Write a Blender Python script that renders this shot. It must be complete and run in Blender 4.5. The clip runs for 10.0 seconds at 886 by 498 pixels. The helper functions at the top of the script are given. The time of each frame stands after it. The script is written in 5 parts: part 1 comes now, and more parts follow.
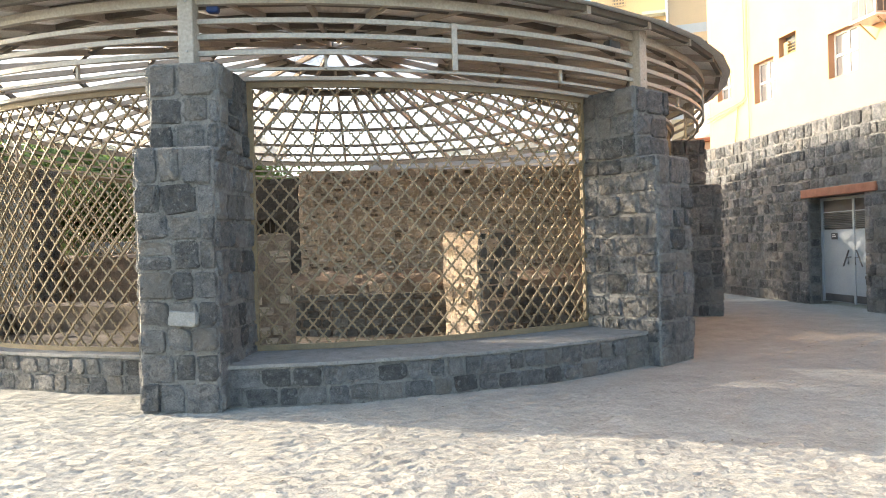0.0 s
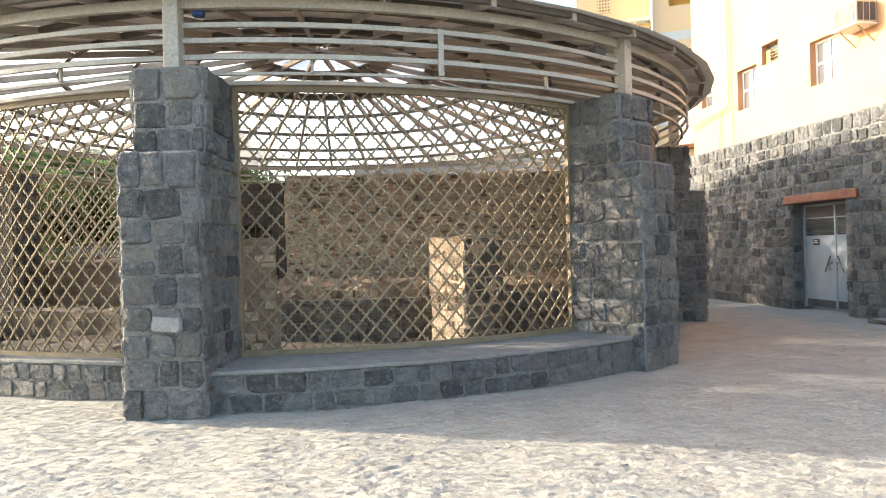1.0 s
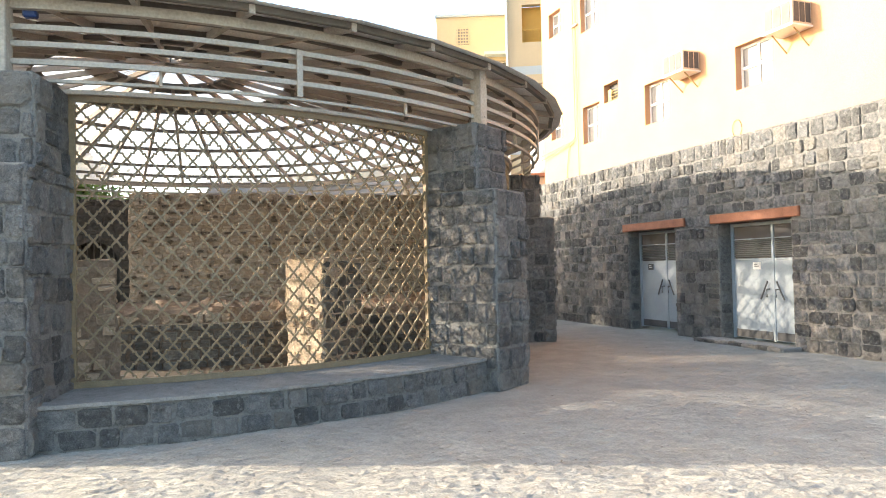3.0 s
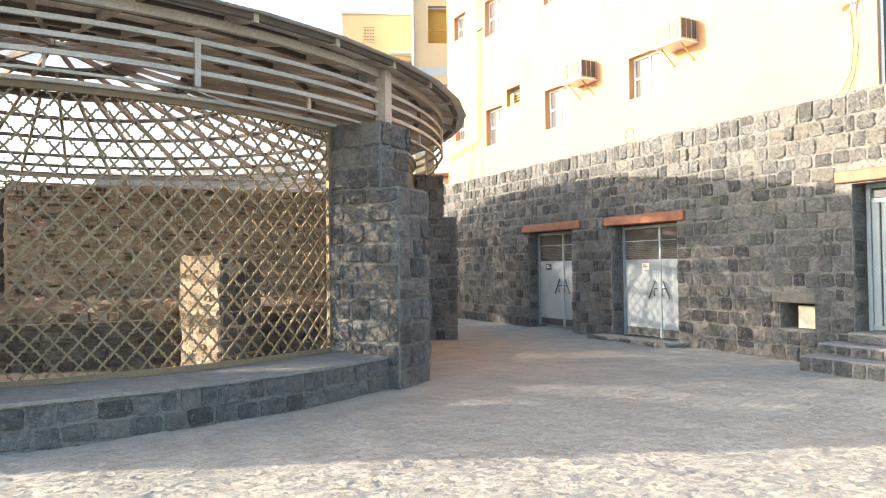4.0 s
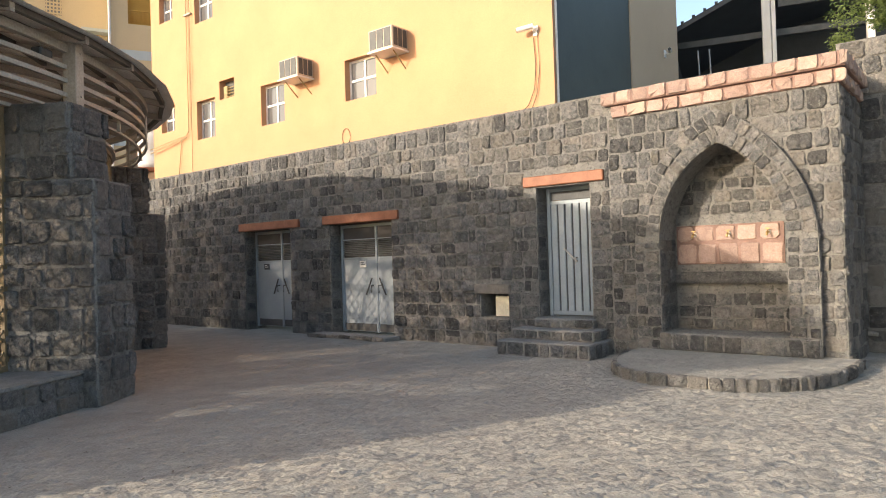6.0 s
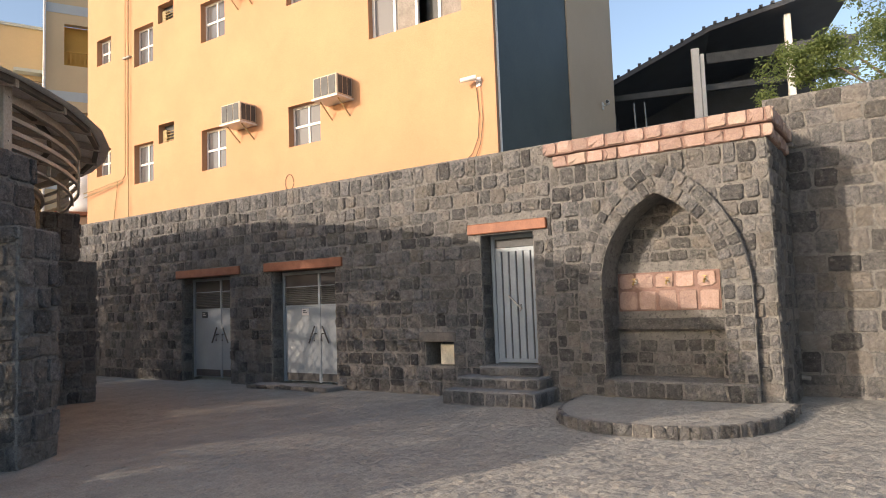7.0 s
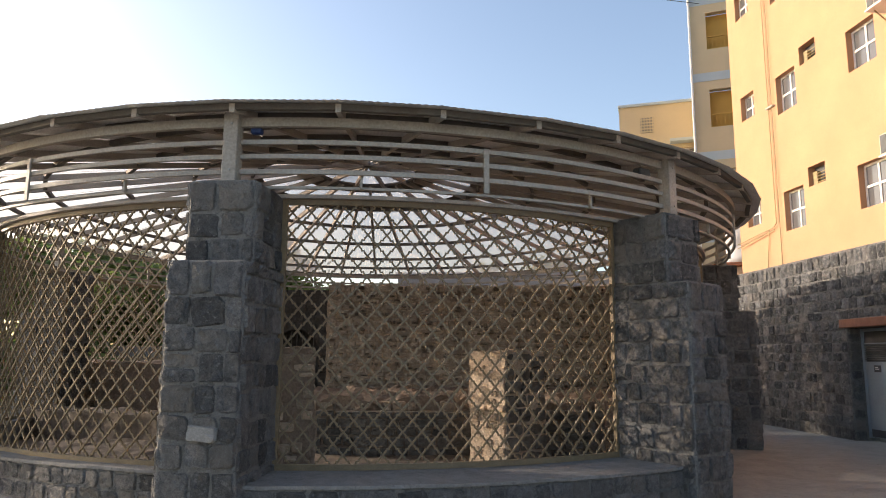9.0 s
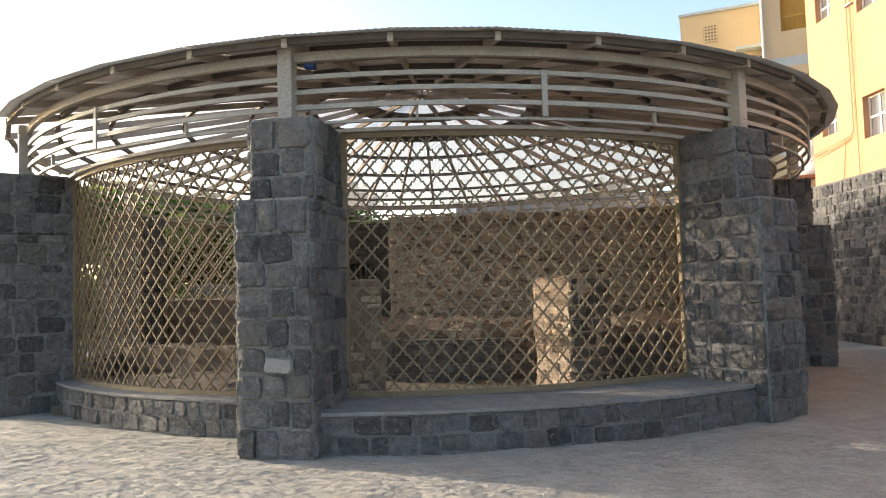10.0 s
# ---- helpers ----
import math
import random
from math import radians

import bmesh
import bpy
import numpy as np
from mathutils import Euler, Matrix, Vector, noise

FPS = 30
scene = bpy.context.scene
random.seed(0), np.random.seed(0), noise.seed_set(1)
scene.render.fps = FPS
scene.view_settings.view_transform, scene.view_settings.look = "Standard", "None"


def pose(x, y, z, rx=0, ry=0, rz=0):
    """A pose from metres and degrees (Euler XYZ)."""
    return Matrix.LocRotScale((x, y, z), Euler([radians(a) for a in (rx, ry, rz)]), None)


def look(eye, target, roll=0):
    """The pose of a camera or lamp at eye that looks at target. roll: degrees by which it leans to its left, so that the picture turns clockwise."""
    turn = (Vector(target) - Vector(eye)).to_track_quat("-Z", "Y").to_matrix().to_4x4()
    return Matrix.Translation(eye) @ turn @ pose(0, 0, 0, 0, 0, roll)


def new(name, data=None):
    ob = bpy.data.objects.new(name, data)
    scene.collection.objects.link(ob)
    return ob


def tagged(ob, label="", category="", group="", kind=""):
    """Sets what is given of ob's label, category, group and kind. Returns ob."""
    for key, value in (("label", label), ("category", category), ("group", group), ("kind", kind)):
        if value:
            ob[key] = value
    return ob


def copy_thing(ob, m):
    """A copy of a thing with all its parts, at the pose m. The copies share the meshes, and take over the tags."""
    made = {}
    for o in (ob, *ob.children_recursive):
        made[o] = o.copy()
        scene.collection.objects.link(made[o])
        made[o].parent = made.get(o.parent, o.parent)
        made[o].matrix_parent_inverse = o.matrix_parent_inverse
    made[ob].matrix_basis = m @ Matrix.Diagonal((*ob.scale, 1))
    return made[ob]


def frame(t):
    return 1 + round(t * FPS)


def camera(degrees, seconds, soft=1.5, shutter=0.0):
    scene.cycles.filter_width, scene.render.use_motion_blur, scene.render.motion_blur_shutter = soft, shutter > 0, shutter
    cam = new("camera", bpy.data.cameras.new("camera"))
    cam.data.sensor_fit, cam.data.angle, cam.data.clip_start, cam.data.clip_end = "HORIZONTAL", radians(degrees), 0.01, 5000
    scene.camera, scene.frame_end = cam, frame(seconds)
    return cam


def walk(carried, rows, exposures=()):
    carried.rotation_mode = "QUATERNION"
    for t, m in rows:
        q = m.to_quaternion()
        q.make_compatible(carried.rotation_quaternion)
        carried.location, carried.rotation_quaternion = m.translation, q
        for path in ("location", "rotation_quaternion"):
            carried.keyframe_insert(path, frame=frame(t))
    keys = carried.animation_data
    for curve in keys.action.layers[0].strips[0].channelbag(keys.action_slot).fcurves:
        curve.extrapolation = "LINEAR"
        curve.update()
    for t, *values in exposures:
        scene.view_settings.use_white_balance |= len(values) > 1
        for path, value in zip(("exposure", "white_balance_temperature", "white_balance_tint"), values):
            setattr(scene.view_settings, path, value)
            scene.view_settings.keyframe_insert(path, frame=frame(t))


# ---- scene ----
cam = camera(65.8, 10.0, soft=1.0)
PATH = [
    (0, (-0.084, 0.242, 1.461), (-0.079, 2.242, 1.448), -1.7),
    (0.5, (-0.095, 0.252, 1.456), (-0.068, 2.252, 1.455), -1.6),
    (1, (-0.08, 0.243, 1.466), (-0.035, 2.242, 1.466), -1.6),
    (1.5, (-0.077, 0.242, 1.47), (0.028, 2.239, 1.481), -1.5),
    (2, (-0.078, 0.233, 1.481), (0.135, 2.222, 1.527), -1.5),
    (2.5, (-0.081, 0.23, 1.482), (0.301, 2.193, 1.53), -1.2),
    (2.7, (-0.054, 0.235, 1.493), (0.368, 2.189, 1.546), -1.2),
    (3.8, (-0.057, 0.207, 1.447), (0.539, 2.115, 1.488), -0.9),
    (4, (-0.051, 0.201, 1.468), (0.665, 2.068, 1.515), -0.7),
    (4.5, (-0.025, 0.259, 1.467), (1.033, 1.955, 1.5), -0.0),
    (5, (0.023, 0.271, 1.468), (1.233, 1.864, 1.51), -1.0),
    (5.2, (0.012, 0.297, 1.481), (1.306, 1.822, 1.525), -2.0),
    (6.3, (-0.043, 0.27, 1.425), (1.411, 1.643, 1.466), -1.3),
    (6.5, (-0.003, 0.285, 1.418), (1.499, 1.604, 1.481), -1.2),
    (7, (0.008, 0.319, 1.497), (1.514, 1.626, 1.65), -2.1),
    (7.5, (-0.023, 0.323, 1.508), (1.025, 2.004, 1.78), -3.4),
    (7.7, (-0.076, 0.315, 1.504), (0.725, 2.117, 1.84), -2.7),
    (8, (-0.06, 0.311, 1.501), (0.524, 2.202, 1.79), -0.9),
    (8.2, (-0.043, 0.335, 1.495), (0.261, 2.301, 1.705), -1.1),
    (8.5, (-0.078, 0.302, 1.517), (-0.083, 2.283, 1.793), 0.2),
    (9, (-0.08, 0.277, 1.533), (-0.153, 2.251, 1.849), 0.4),
    (9.5, (-0.085, 0.317, 1.529), (-0.152, 2.312, 1.65), -0.6),
    (10, (-0.124, 0.308, 1.534), (-0.367, 2.29, 1.646), -1.7),
]
EXPOSURES = [(0.0, 2.46, 6550, 7), (2.5, 2.48, 6550, 7), (4.0, 2.46, 6550, 7), (4.5, 1.97, 6700, 8), (5.2, 1.42, 6750, 10), (6.5, 1.24, 6750, 12), (7.5, 0.8, 6650, 19), (8.0, 0.85, 6600, 20), (8.5, 1.58, 6650, 13), (9.0, 1.15, 6650, 14), (10.0, 1.66, 6700, 10)]
walk(cam, [(t, look(eye, target, roll)) for t, eye, target, roll in PATH], EXPOSURES)

# ---- light: a low, warm sun behind the pavilion, and the sky ----
SUN_TRAVEL = radians(-16.8)   # the way the light goes, in plan, from +x
SUN_UP = radians(15.5)
world = bpy.data.worlds.new("sky")
scene.world = world
world.use_nodes = True
wn = world.node_tree.nodes
sky = wn.new("ShaderNodeTexSky")
sky.sky_type = "NISHITA"
sky.sun_disc = False
sky.sun_elevation = SUN_UP
sky.sun_rotation = radians(270.0) + radians(16.8)
sky.dust_density = 2.4
sky.air_density = 1.0
wn["Background"].inputs["Strength"].default_value = 0.15
world.node_tree.links.new(sky.outputs[0], wn["Background"].inputs["Color"])
sun_data = bpy.data.lights.new("sun", "SUN")
sun_data.energy, sun_data.angle, sun_data.color = 2.4, radians(0.6), (1.0, 0.865, 0.70)
sun_dir = Vector((math.cos(SUN_TRAVEL) * math.cos(SUN_UP), math.sin(SUN_TRAVEL) * math.cos(SUN_UP), -math.sin(SUN_UP)))
sun = new("sun", sun_data)
sun.matrix_world = look((-20, 12, 20), Vector((-20, 12, 20)) + sun_dir)


# ---- materials ----
def material(name, base, second=None, rough=0.8, scale=6.0, fine=60.0, bump=0.3, metal=0.0, spread=0.0, island=False, blend=0.6, dist=0.02, tint=None, smear=None, cover=0.55):
    """A surface of two colours mixed by noise at two scales, with relief. spread: how far pieces differ in brightness."""
    m = bpy.data.materials.new(name)
    m.use_nodes = True
    n, link = m.node_tree.nodes, m.node_tree.links.new
    b = n["Principled BSDF"]
    b.inputs["Roughness"].default_value = rough
    b.inputs["Metallic"].default_value = metal
    second = second or tuple(c * 0.75 for c in base)
    geo = n.new("ShaderNodeNewGeometry")
    big = n.new("ShaderNodeTexNoise")
    big.inputs["Scale"].default_value = scale
    big.inputs["Detail"].default_value = 6
    big.inputs["Roughness"].default_value = 0.65
    small = n.new("ShaderNodeTexNoise")
    small.inputs["Scale"].default_value = fine
    small.inputs["Detail"].default_value = 5
    for tex in (big, small):
        link(geo.outputs["Position"], tex.inputs["Vector"])
    ramp = n.new("ShaderNodeMapRange")
    ramp.inputs[1].default_value, ramp.inputs[2].default_value = 0.35, 0.68
    link(big.outputs["Fac"], ramp.inputs[0])
    mix = n.new("ShaderNodeMix")
    mix.data_type = "RGBA"
    mix.inputs[6].default_value, mix.inputs[7].default_value = (*base, 1), (*second, 1)
    link(ramp.outputs[0], mix.inputs[0])
    grain = n.new("ShaderNodeMapRange")
    grain.inputs[1].default_value, grain.inputs[2].default_value = 0.25, 0.75
    grain.inputs[3].default_value, grain.inputs[4].default_value = 1 - 0.35 * blend, 1 + 0.35 * blend
    link(small.outputs["Fac"], grain.inputs[0])
    hsv = n.new("ShaderNodeHueSaturation")
    link(mix.outputs[2], hsv.inputs["Color"])
    link(grain.outputs[0], hsv.inputs["Value"])
    colour = hsv.outputs["Color"]
    if spread:
        info = n.new("ShaderNodeNewGeometry" if island else "ShaderNodeObjectInfo")
        var = n.new("ShaderNodeMapRange")
        var.inputs[3].default_value, var.inputs[4].default_value = 1 - spread, 1 + spread
        rnd = info.outputs["Random Per Island"] if island else info.outputs["Random"]
        link(rnd, var.inputs[0])
        two = n.new("ShaderNodeHueSaturation")
        link(colour, two.inputs["Color"])
        link(var.outputs[0], two.inputs["Value"])
        colour = two.outputs["Color"]
        if tint:
            pick = n.new("ShaderNodeMath")
            pick.operation = "FRACT"
            mul = n.new("ShaderNodeMath")
            mul.operation = "MULTIPLY"
            mul.inputs[1].default_value = 7.31
            link(rnd, mul.inputs[0])
            link(mul.outputs[0], pick.inputs[0])
            step = n.new("ShaderNodeMapRange")
            step.inputs[1].default_value, step.inputs[2].default_value = 0.55, 1.0
            step.inputs[4].default_value = 0.45
            link(pick.outputs[0], step.inputs[0])
            warm = n.new("ShaderNodeMix")
            warm.data_type = "RGBA"
            warm.inputs[7].default_value = (*tint, 1)
            link(step.outputs[0], warm.inputs[0])
            link(colour, warm.inputs[6])
            colour = warm.outputs[2]
    if smear:
        patch = n.new("ShaderNodeTexNoise")
        patch.inputs["Scale"].default_value = 19.0
        patch.inputs["Detail"].default_value = 9
        patch.inputs["Roughness"].default_value = 0.72
        link(geo.outputs["Position"], patch.inputs["Vector"])
        edge = n.new("ShaderNodeMapRange")
        edge.inputs[1].default_value, edge.inputs[2].default_value = cover, cover + 0.06
        edge.inputs[4].default_value = 0.8
        link(patch.outputs["Fac"], edge.inputs[0])
        dirt = n.new("ShaderNodeMix")
        dirt.data_type = "RGBA"
        dirt.inputs[7].default_value = (*smear, 1)
        link(edge.outputs[0], dirt.inputs[0])
        link(colour, dirt.inputs[6])
        colour = dirt.outputs[2]
    link(colour, b.inputs["Base Color"])
    if bump:
        add = n.new("ShaderNodeMath")
        add.operation = "MULTIPLY_ADD"
        add.inputs[1].default_value = 0.5
        link(small.outputs["Fac"], add.inputs[0])
        link(big.outputs["Fac"], add.inputs[2])
        bmp = n.new("ShaderNodeBump")
        bmp.inputs["Strength"].default_value = bump
        bmp.inputs["Distance"].default_value = dist
        link(add.outputs[0], bmp.inputs["Height"])
        link(bmp.outputs[0], b.inputs["Normal"])
    return m


BASALT = dict(base=(0.186, 0.182, 0.177), second=(0.086, 0.088, 0.091), rough=0.80, scale=13.0, fine=95.0, bump=1.0, dist=0.085, blend=1.2, spread=0.46, tint=(0.33, 0.295, 0.25), smear=(0.23, 0.227, 0.218), cover=0.56)
M_STONE = material("basalt_stone", **BASALT)
M_STONES = material("basalt_stones_joined", island=True, **BASALT)
M_LONGSTONE = material("brownish_stone", (0.215, 0.195, 0.172), (0.15, 0.138, 0.124), 0.85, 9.0, 80.0, 0.9, dist=0.05)
M_MORTAR = material("grey_mortar", (0.245, 0.240, 0.226), (0.175, 0.172, 0.164), 0.95, 7.0, 90.0, 1.0, dist=0.04, smear=(0.10, 0.098, 0.096), cover=0.54)
M_PINK = material("pink_stone", (0.345, 0.248, 0.212), (0.28, 0.19, 0.16), 0.85, 10.0, 60.0, 0.9, spread=0.22, tint=(0.47, 0.39, 0.31))
M_PINKMORTAR = material("pink_mortar", (0.25, 0.16, 0.135), (0.19, 0.12, 0.10), 0.95, 6.0, 80.0, 0.8)
M_SAND = material("sand", (0.335, 0.321, 0.283), (0.26, 0.249, 0.219), 0.97, 2.5, 55.0, 0.6, dist=0.03)
def flaked(m, scale, tilt, squash=(0.75, 1.0, 0.0)):
    """Adds crisp flakes to a surface's relief: ragged plates, each tilted its own way, as in trodden sand or hewn stone."""
    n, link = m.node_tree.nodes, m.node_tree.links.new

    def vec(kind, a, b=None, const=None):
        v = n.new("ShaderNodeVectorMath")
        v.operation = kind
        link(a, v.inputs[0])
        if b is not None:
            link(b, v.inputs[1])
        elif const is not None:
            v.inputs[1].default_value = const
        return v

    geo = n.new("ShaderNodeNewGeometry")
    warp = n.new("ShaderNodeTexNoise")
    warp.inputs["Scale"].default_value = scale * 0.8
    warp.inputs["Detail"].default_value = 4
    link(geo.outputs["Position"], warp.inputs["Vector"])
    shift = vec("ADD", geo.outputs["Position"], vec("SCALE", warp.outputs["Color"]).outputs[0])
    n[shift.inputs[1].links[0].from_node.name].inputs["Scale"].default_value = 0.8 / scale
    flat = vec("MULTIPLY", shift.outputs[0], const=squash)
    last = next(k for k in n if k.bl_idname == "ShaderNodeBump")
    for size, lean in ((scale, tilt), (scale * 2.1, tilt * 0.9)):
        cells = n.new("ShaderNodeTexVoronoi")
        cells.inputs["Scale"].default_value = size
        link(flat.outputs[0], cells.inputs["Vector"])
        away = vec("SUBTRACT", flat.outputs[0], cells.outputs["Position"])
        way = vec("SUBTRACT", cells.outputs["Color"], const=(0.5, 0.5, 0.5))
        dot = vec("DOT_PRODUCT", away.outputs[0], way.outputs[0])
        step = n.new("ShaderNodeBump")
        step.inputs["Strength"].default_value = 1.0
        step.inputs["Distance"].default_value = lean
        link(dot.outputs["Value"], step.inputs["Height"])
        link(last.outputs[0], step.inputs["Normal"])
        last = step
    link(last.outputs[0], n["Principled BSDF"].inputs["Normal"])


flaked(M_SAND, 16.0, 0.45)
for hewn in (M_STONE, M_STONES):
    flaked(hewn, 8.0, 0.55, (1.0, 1.0, 1.0))
flaked(M_MORTAR, 22.0, 0.35, (1.0, 1.0, 1.0))
M_SCREED = material("ledge_render", (0.265, 0.258, 0.246), (0.185, 0.180, 0.174), 0.9, 6.0, 70.0, 0.8, dist=0.04, smear=(0.14, 0.138, 0.136), cover=0.56)
M_SLAT = material("painted_slat", (0.374, 0.340, 0.293), (0.306, 0.272, 0.230), 0.55, 3.0, 40.0, 0.1)
M_RAFTER = material("brown_rafter", (0.45, 0.405, 0.36), (0.36, 0.32, 0.28), 0.7, 5.0, 60.0, 0.25)
M_PURLIN = material("dark_purlin", (0.13, 0.115, 0.10), (0.09, 0.078, 0.065), 0.6, 5.0, 60.0, 0.2)
M_LATTICE = material("lattice_paint", (0.225, 0.168, 0.098), (0.165, 0.122, 0.072), 0.5, 8.0, 80.0, 0.15)
M_SHEET = material("weathered_roof_sheet", (0.80, 0.79, 0.775), (0.71, 0.70, 0.68), 0.6, 2.0, 40.0, 0.2)
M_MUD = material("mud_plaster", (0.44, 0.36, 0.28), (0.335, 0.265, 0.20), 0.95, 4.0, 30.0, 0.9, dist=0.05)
M_MUDBRICK = material("mud_rubble", (0.465, 0.392, 0.322), (0.365, 0.304, 0.248), 0.95, 6.0, 40.0, 0.8, spread=0.13, island=True)
M_MUDONE = material("mud_rubble_piece", (0.465, 0.392, 0.322), (0.365, 0.304, 0.248), 0.95, 6.0, 40.0, 0.8, spread=0.13)
# earth with the pavilion's inner shade put into its colour
M_EARTHSHADE = material("shade_dark_earth", (0.16, 0.128, 0.10), (0.11, 0.086, 0.068), 0.95, 5.0, 40.0, 0.8)
M_MUDPIECE = material("mud_piece", (0.44, 0.35, 0.265), (0.32, 0.25, 0.185), 0.95, 6.0, 40.0, 0.8, spread=0.25)
# brown mud of the left pier; elsewhere mud with shade painted in
M_MUDDARK = material("brown_shaded_mud", (0.27, 0.205, 0.155), (0.19, 0.14, 0.105), 0.95, 4.0, 30.0, 0.9, dist=0.05)
M_ARCHDARK = material("dark_rubble", (0.09, 0.078, 0.07), (0.05, 0.045, 0.04), 0.95, 6.0, 50.0, 0.9)
M_DARKRUBBLE = material("dark_rubble_block", (0.135, 0.125, 0.112), (0.085, 0.078, 0.07), 0.9, 9.0, 70.0, 0.7, spread=0.35)
M_YELLOW = material("yellow_render", (0.492, 0.280, 0.158), (0.437, 0.247, 0.139), 0.9, 0.9, 60.0, 0.2, blend=0.45)
M_YELLOW2 = material("pale_yellow_render", (0.56, 0.46, 0.30), (0.51, 0.42, 0.275), 0.9, 0.7, 50.0, 0.15, blend=0.2)
M_OCHRE = material("ochre_balcony", (0.527, 0.323, 0.076), (0.468, 0.281, 0.068), 0.9, 1.0, 50.0, 0.1, blend=0.2)
M_PALEBLUE = material("pale_blue_band", (0.425, 0.493, 0.527), (0.383, 0.442, 0.476), 0.9, 1.0, 50.0, 0.1, blend=0.2)
M_GREYWALL = material("pale_grey_render", (0.34, 0.325, 0.32), (0.27, 0.26, 0.255), 0.9, 1.2, 60.0, 0.2, blend=0.3)
M_BOARD = material("dusty_board", (0.60, 0.58, 0.48), (0.50, 0.48, 0.38), 0.8, 6.0, 60.0, 0.1)
M_BEIGE = material("beige_render", (0.510, 0.391, 0.281), (0.468, 0.357, 0.255), 0.9, 0.8, 60.0, 0.15, blend=0.2)
M_WHITE = material("white_frame", (0.75, 0.73, 0.70), (0.66, 0.64, 0.60), 0.4, 3.0, 50.0, 0.05, blend=0.2)
M_LINTEL = material("red_brown_timber", (0.289, 0.115, 0.060), (0.204, 0.076, 0.038), 0.6, 6.0, 60.0, 0.3)
M_DOOR = material("blue_grey_door_paint", (0.281, 0.332, 0.374), (0.238, 0.285, 0.323), 0.5, 2.5, 40.0, 0.08, blend=0.3)
# dark paint of small parts; also painted shade in rooms and openings
M_DARK = material("dark_parts_and_shade", (0.07, 0.075, 0.08), (0.04, 0.045, 0.05), 0.6, 5.0, 50.0, 0.1)
M_LOUVRE = material("dusty_dark_louvre", (0.13, 0.14, 0.145), (0.09, 0.095, 0.10), 0.6, 6.0, 50.0, 0.1)
M_STEEL = material("grey_steel", (0.42, 0.41, 0.39), (0.30, 0.29, 0.27), 0.4, 6.0, 60.0, 0.1, metal=0.7)
M_BRASS = material("brass", (0.55, 0.40, 0.18), (0.40, 0.28, 0.12), 0.35, 8.0, 60.0, 0.1, metal=0.9)
M_AC = material("ac_casing", (0.527, 0.451, 0.357), (0.442, 0.365, 0.281), 0.6, 4.0, 60.0, 0.1)
M_TANK = material("pale_tank_plastic", (0.52, 0.54, 0.56), (0.45, 0.47, 0.49), 0.45, 2.0, 40.0, 0.05, blend=0.2)
M_TEAL = material("dark_teal_cladding", (0.034, 0.047, 0.046), (0.024, 0.035, 0.035), 0.55, 1.5, 40.0, 0.05)
M_PIPE = material("tan_pipe", (0.33, 0.255, 0.125), (0.25, 0.19, 0.095), 0.6, 5.0, 50.0, 0.1)
M_BARK = material("bark", (0.136, 0.102, 0.072), (0.076, 0.060, 0.043), 0.95, 8.0, 60.0, 0.8)
M_LEAF = material("green_leaves", (0.17, 0.215, 0.08), (0.11, 0.15, 0.055), 0.6, 2.0, 30.0, 0.0, spread=0.35, island=True)
# thin leaves let some light through
leaf_nodes, leaf_link = M_LEAF.node_tree.nodes, M_LEAF.node_tree.links.new
leaf_glow, leaf_mix = leaf_nodes.new("ShaderNodeBsdfTranslucent"), leaf_nodes.new("ShaderNodeMixShader")
leaf_glow.inputs["Color"].default_value = (0.22, 0.30, 0.08, 1)
leaf_mix.inputs[0].default_value = 0.4
leaf_link(leaf_nodes["Principled BSDF"].outputs[0], leaf_mix.inputs[1])
leaf_link(leaf_glow.outputs[0], leaf_mix.inputs[2])
leaf_link(leaf_mix.outputs[0], leaf_nodes["Material Output"].inputs["Surface"])
M_SHED = material("dark_shed_sheet", (0.045, 0.05, 0.06), (0.03, 0.033, 0.04), 0.5, 2.0, 40.0, 0.1)
M_PALE = material("pale_stone", (0.33, 0.32, 0.30), (0.25, 0.24, 0.225), 0.9, 9.0, 70.0, 0.6)
M_LITTER = material("dry_litter", (0.20, 0.175, 0.14), (0.12, 0.105, 0.08), 0.9, 8.0, 60.0, 0.2, spread=0.4, island=True)
M_BLUE = material("blue_plastic", (0.02, 0.05, 0.18), None, 0.4, 6.0, 60.0, 0.0)
M_CURTAIN = material("pale_curtain", (0.27, 0.245, 0.22), (0.19, 0.17, 0.15), 0.9, 5.0, 50.0, 0.3)


def glass(name, tint, rough=0.05):
    m = bpy.data.materials.new(name)
    m.use_nodes = True
    b = m.node_tree.nodes["Principled BSDF"]
    b.inputs["Base Color"].default_value = (*tint, 1)
    b.inputs["Roughness"].default_value = rough
    b.inputs["Specular IOR Level"].default_value = 0.8
    return m


M_GLASS = glass("window_glass", (0.10, 0.10, 0.105))


def translucent_sheet(name="milky_roof_sheet", milk=0.5):
    """Milky corrugated plastic: most daylight goes through, scattered."""
    m = bpy.data.materials.new(name)
    m.use_nodes = True
    n, link = m.node_tree.nodes, m.node_tree.links.new
    n.remove(n["Principled BSDF"])
    tr, tp, mix = n.new("ShaderNodeBsdfTranslucent"), n.new("ShaderNodeBsdfTransparent"), n.new("ShaderNodeMixShader")
    tr.inputs["Color"].default_value = (0.42, 0.395, 0.375, 1)
    tp.inputs["Color"].default_value = (0.76, 0.70, 0.66, 1)
    mix.inputs[0].default_value = milk
    link(tp.outputs[0], mix.inputs[1])
    link(tr.outputs[0], mix.inputs[2])
    link(mix.outputs[0], n["Material Output"].inputs["Surface"])
    return m


M_MILKY = translucent_sheet()
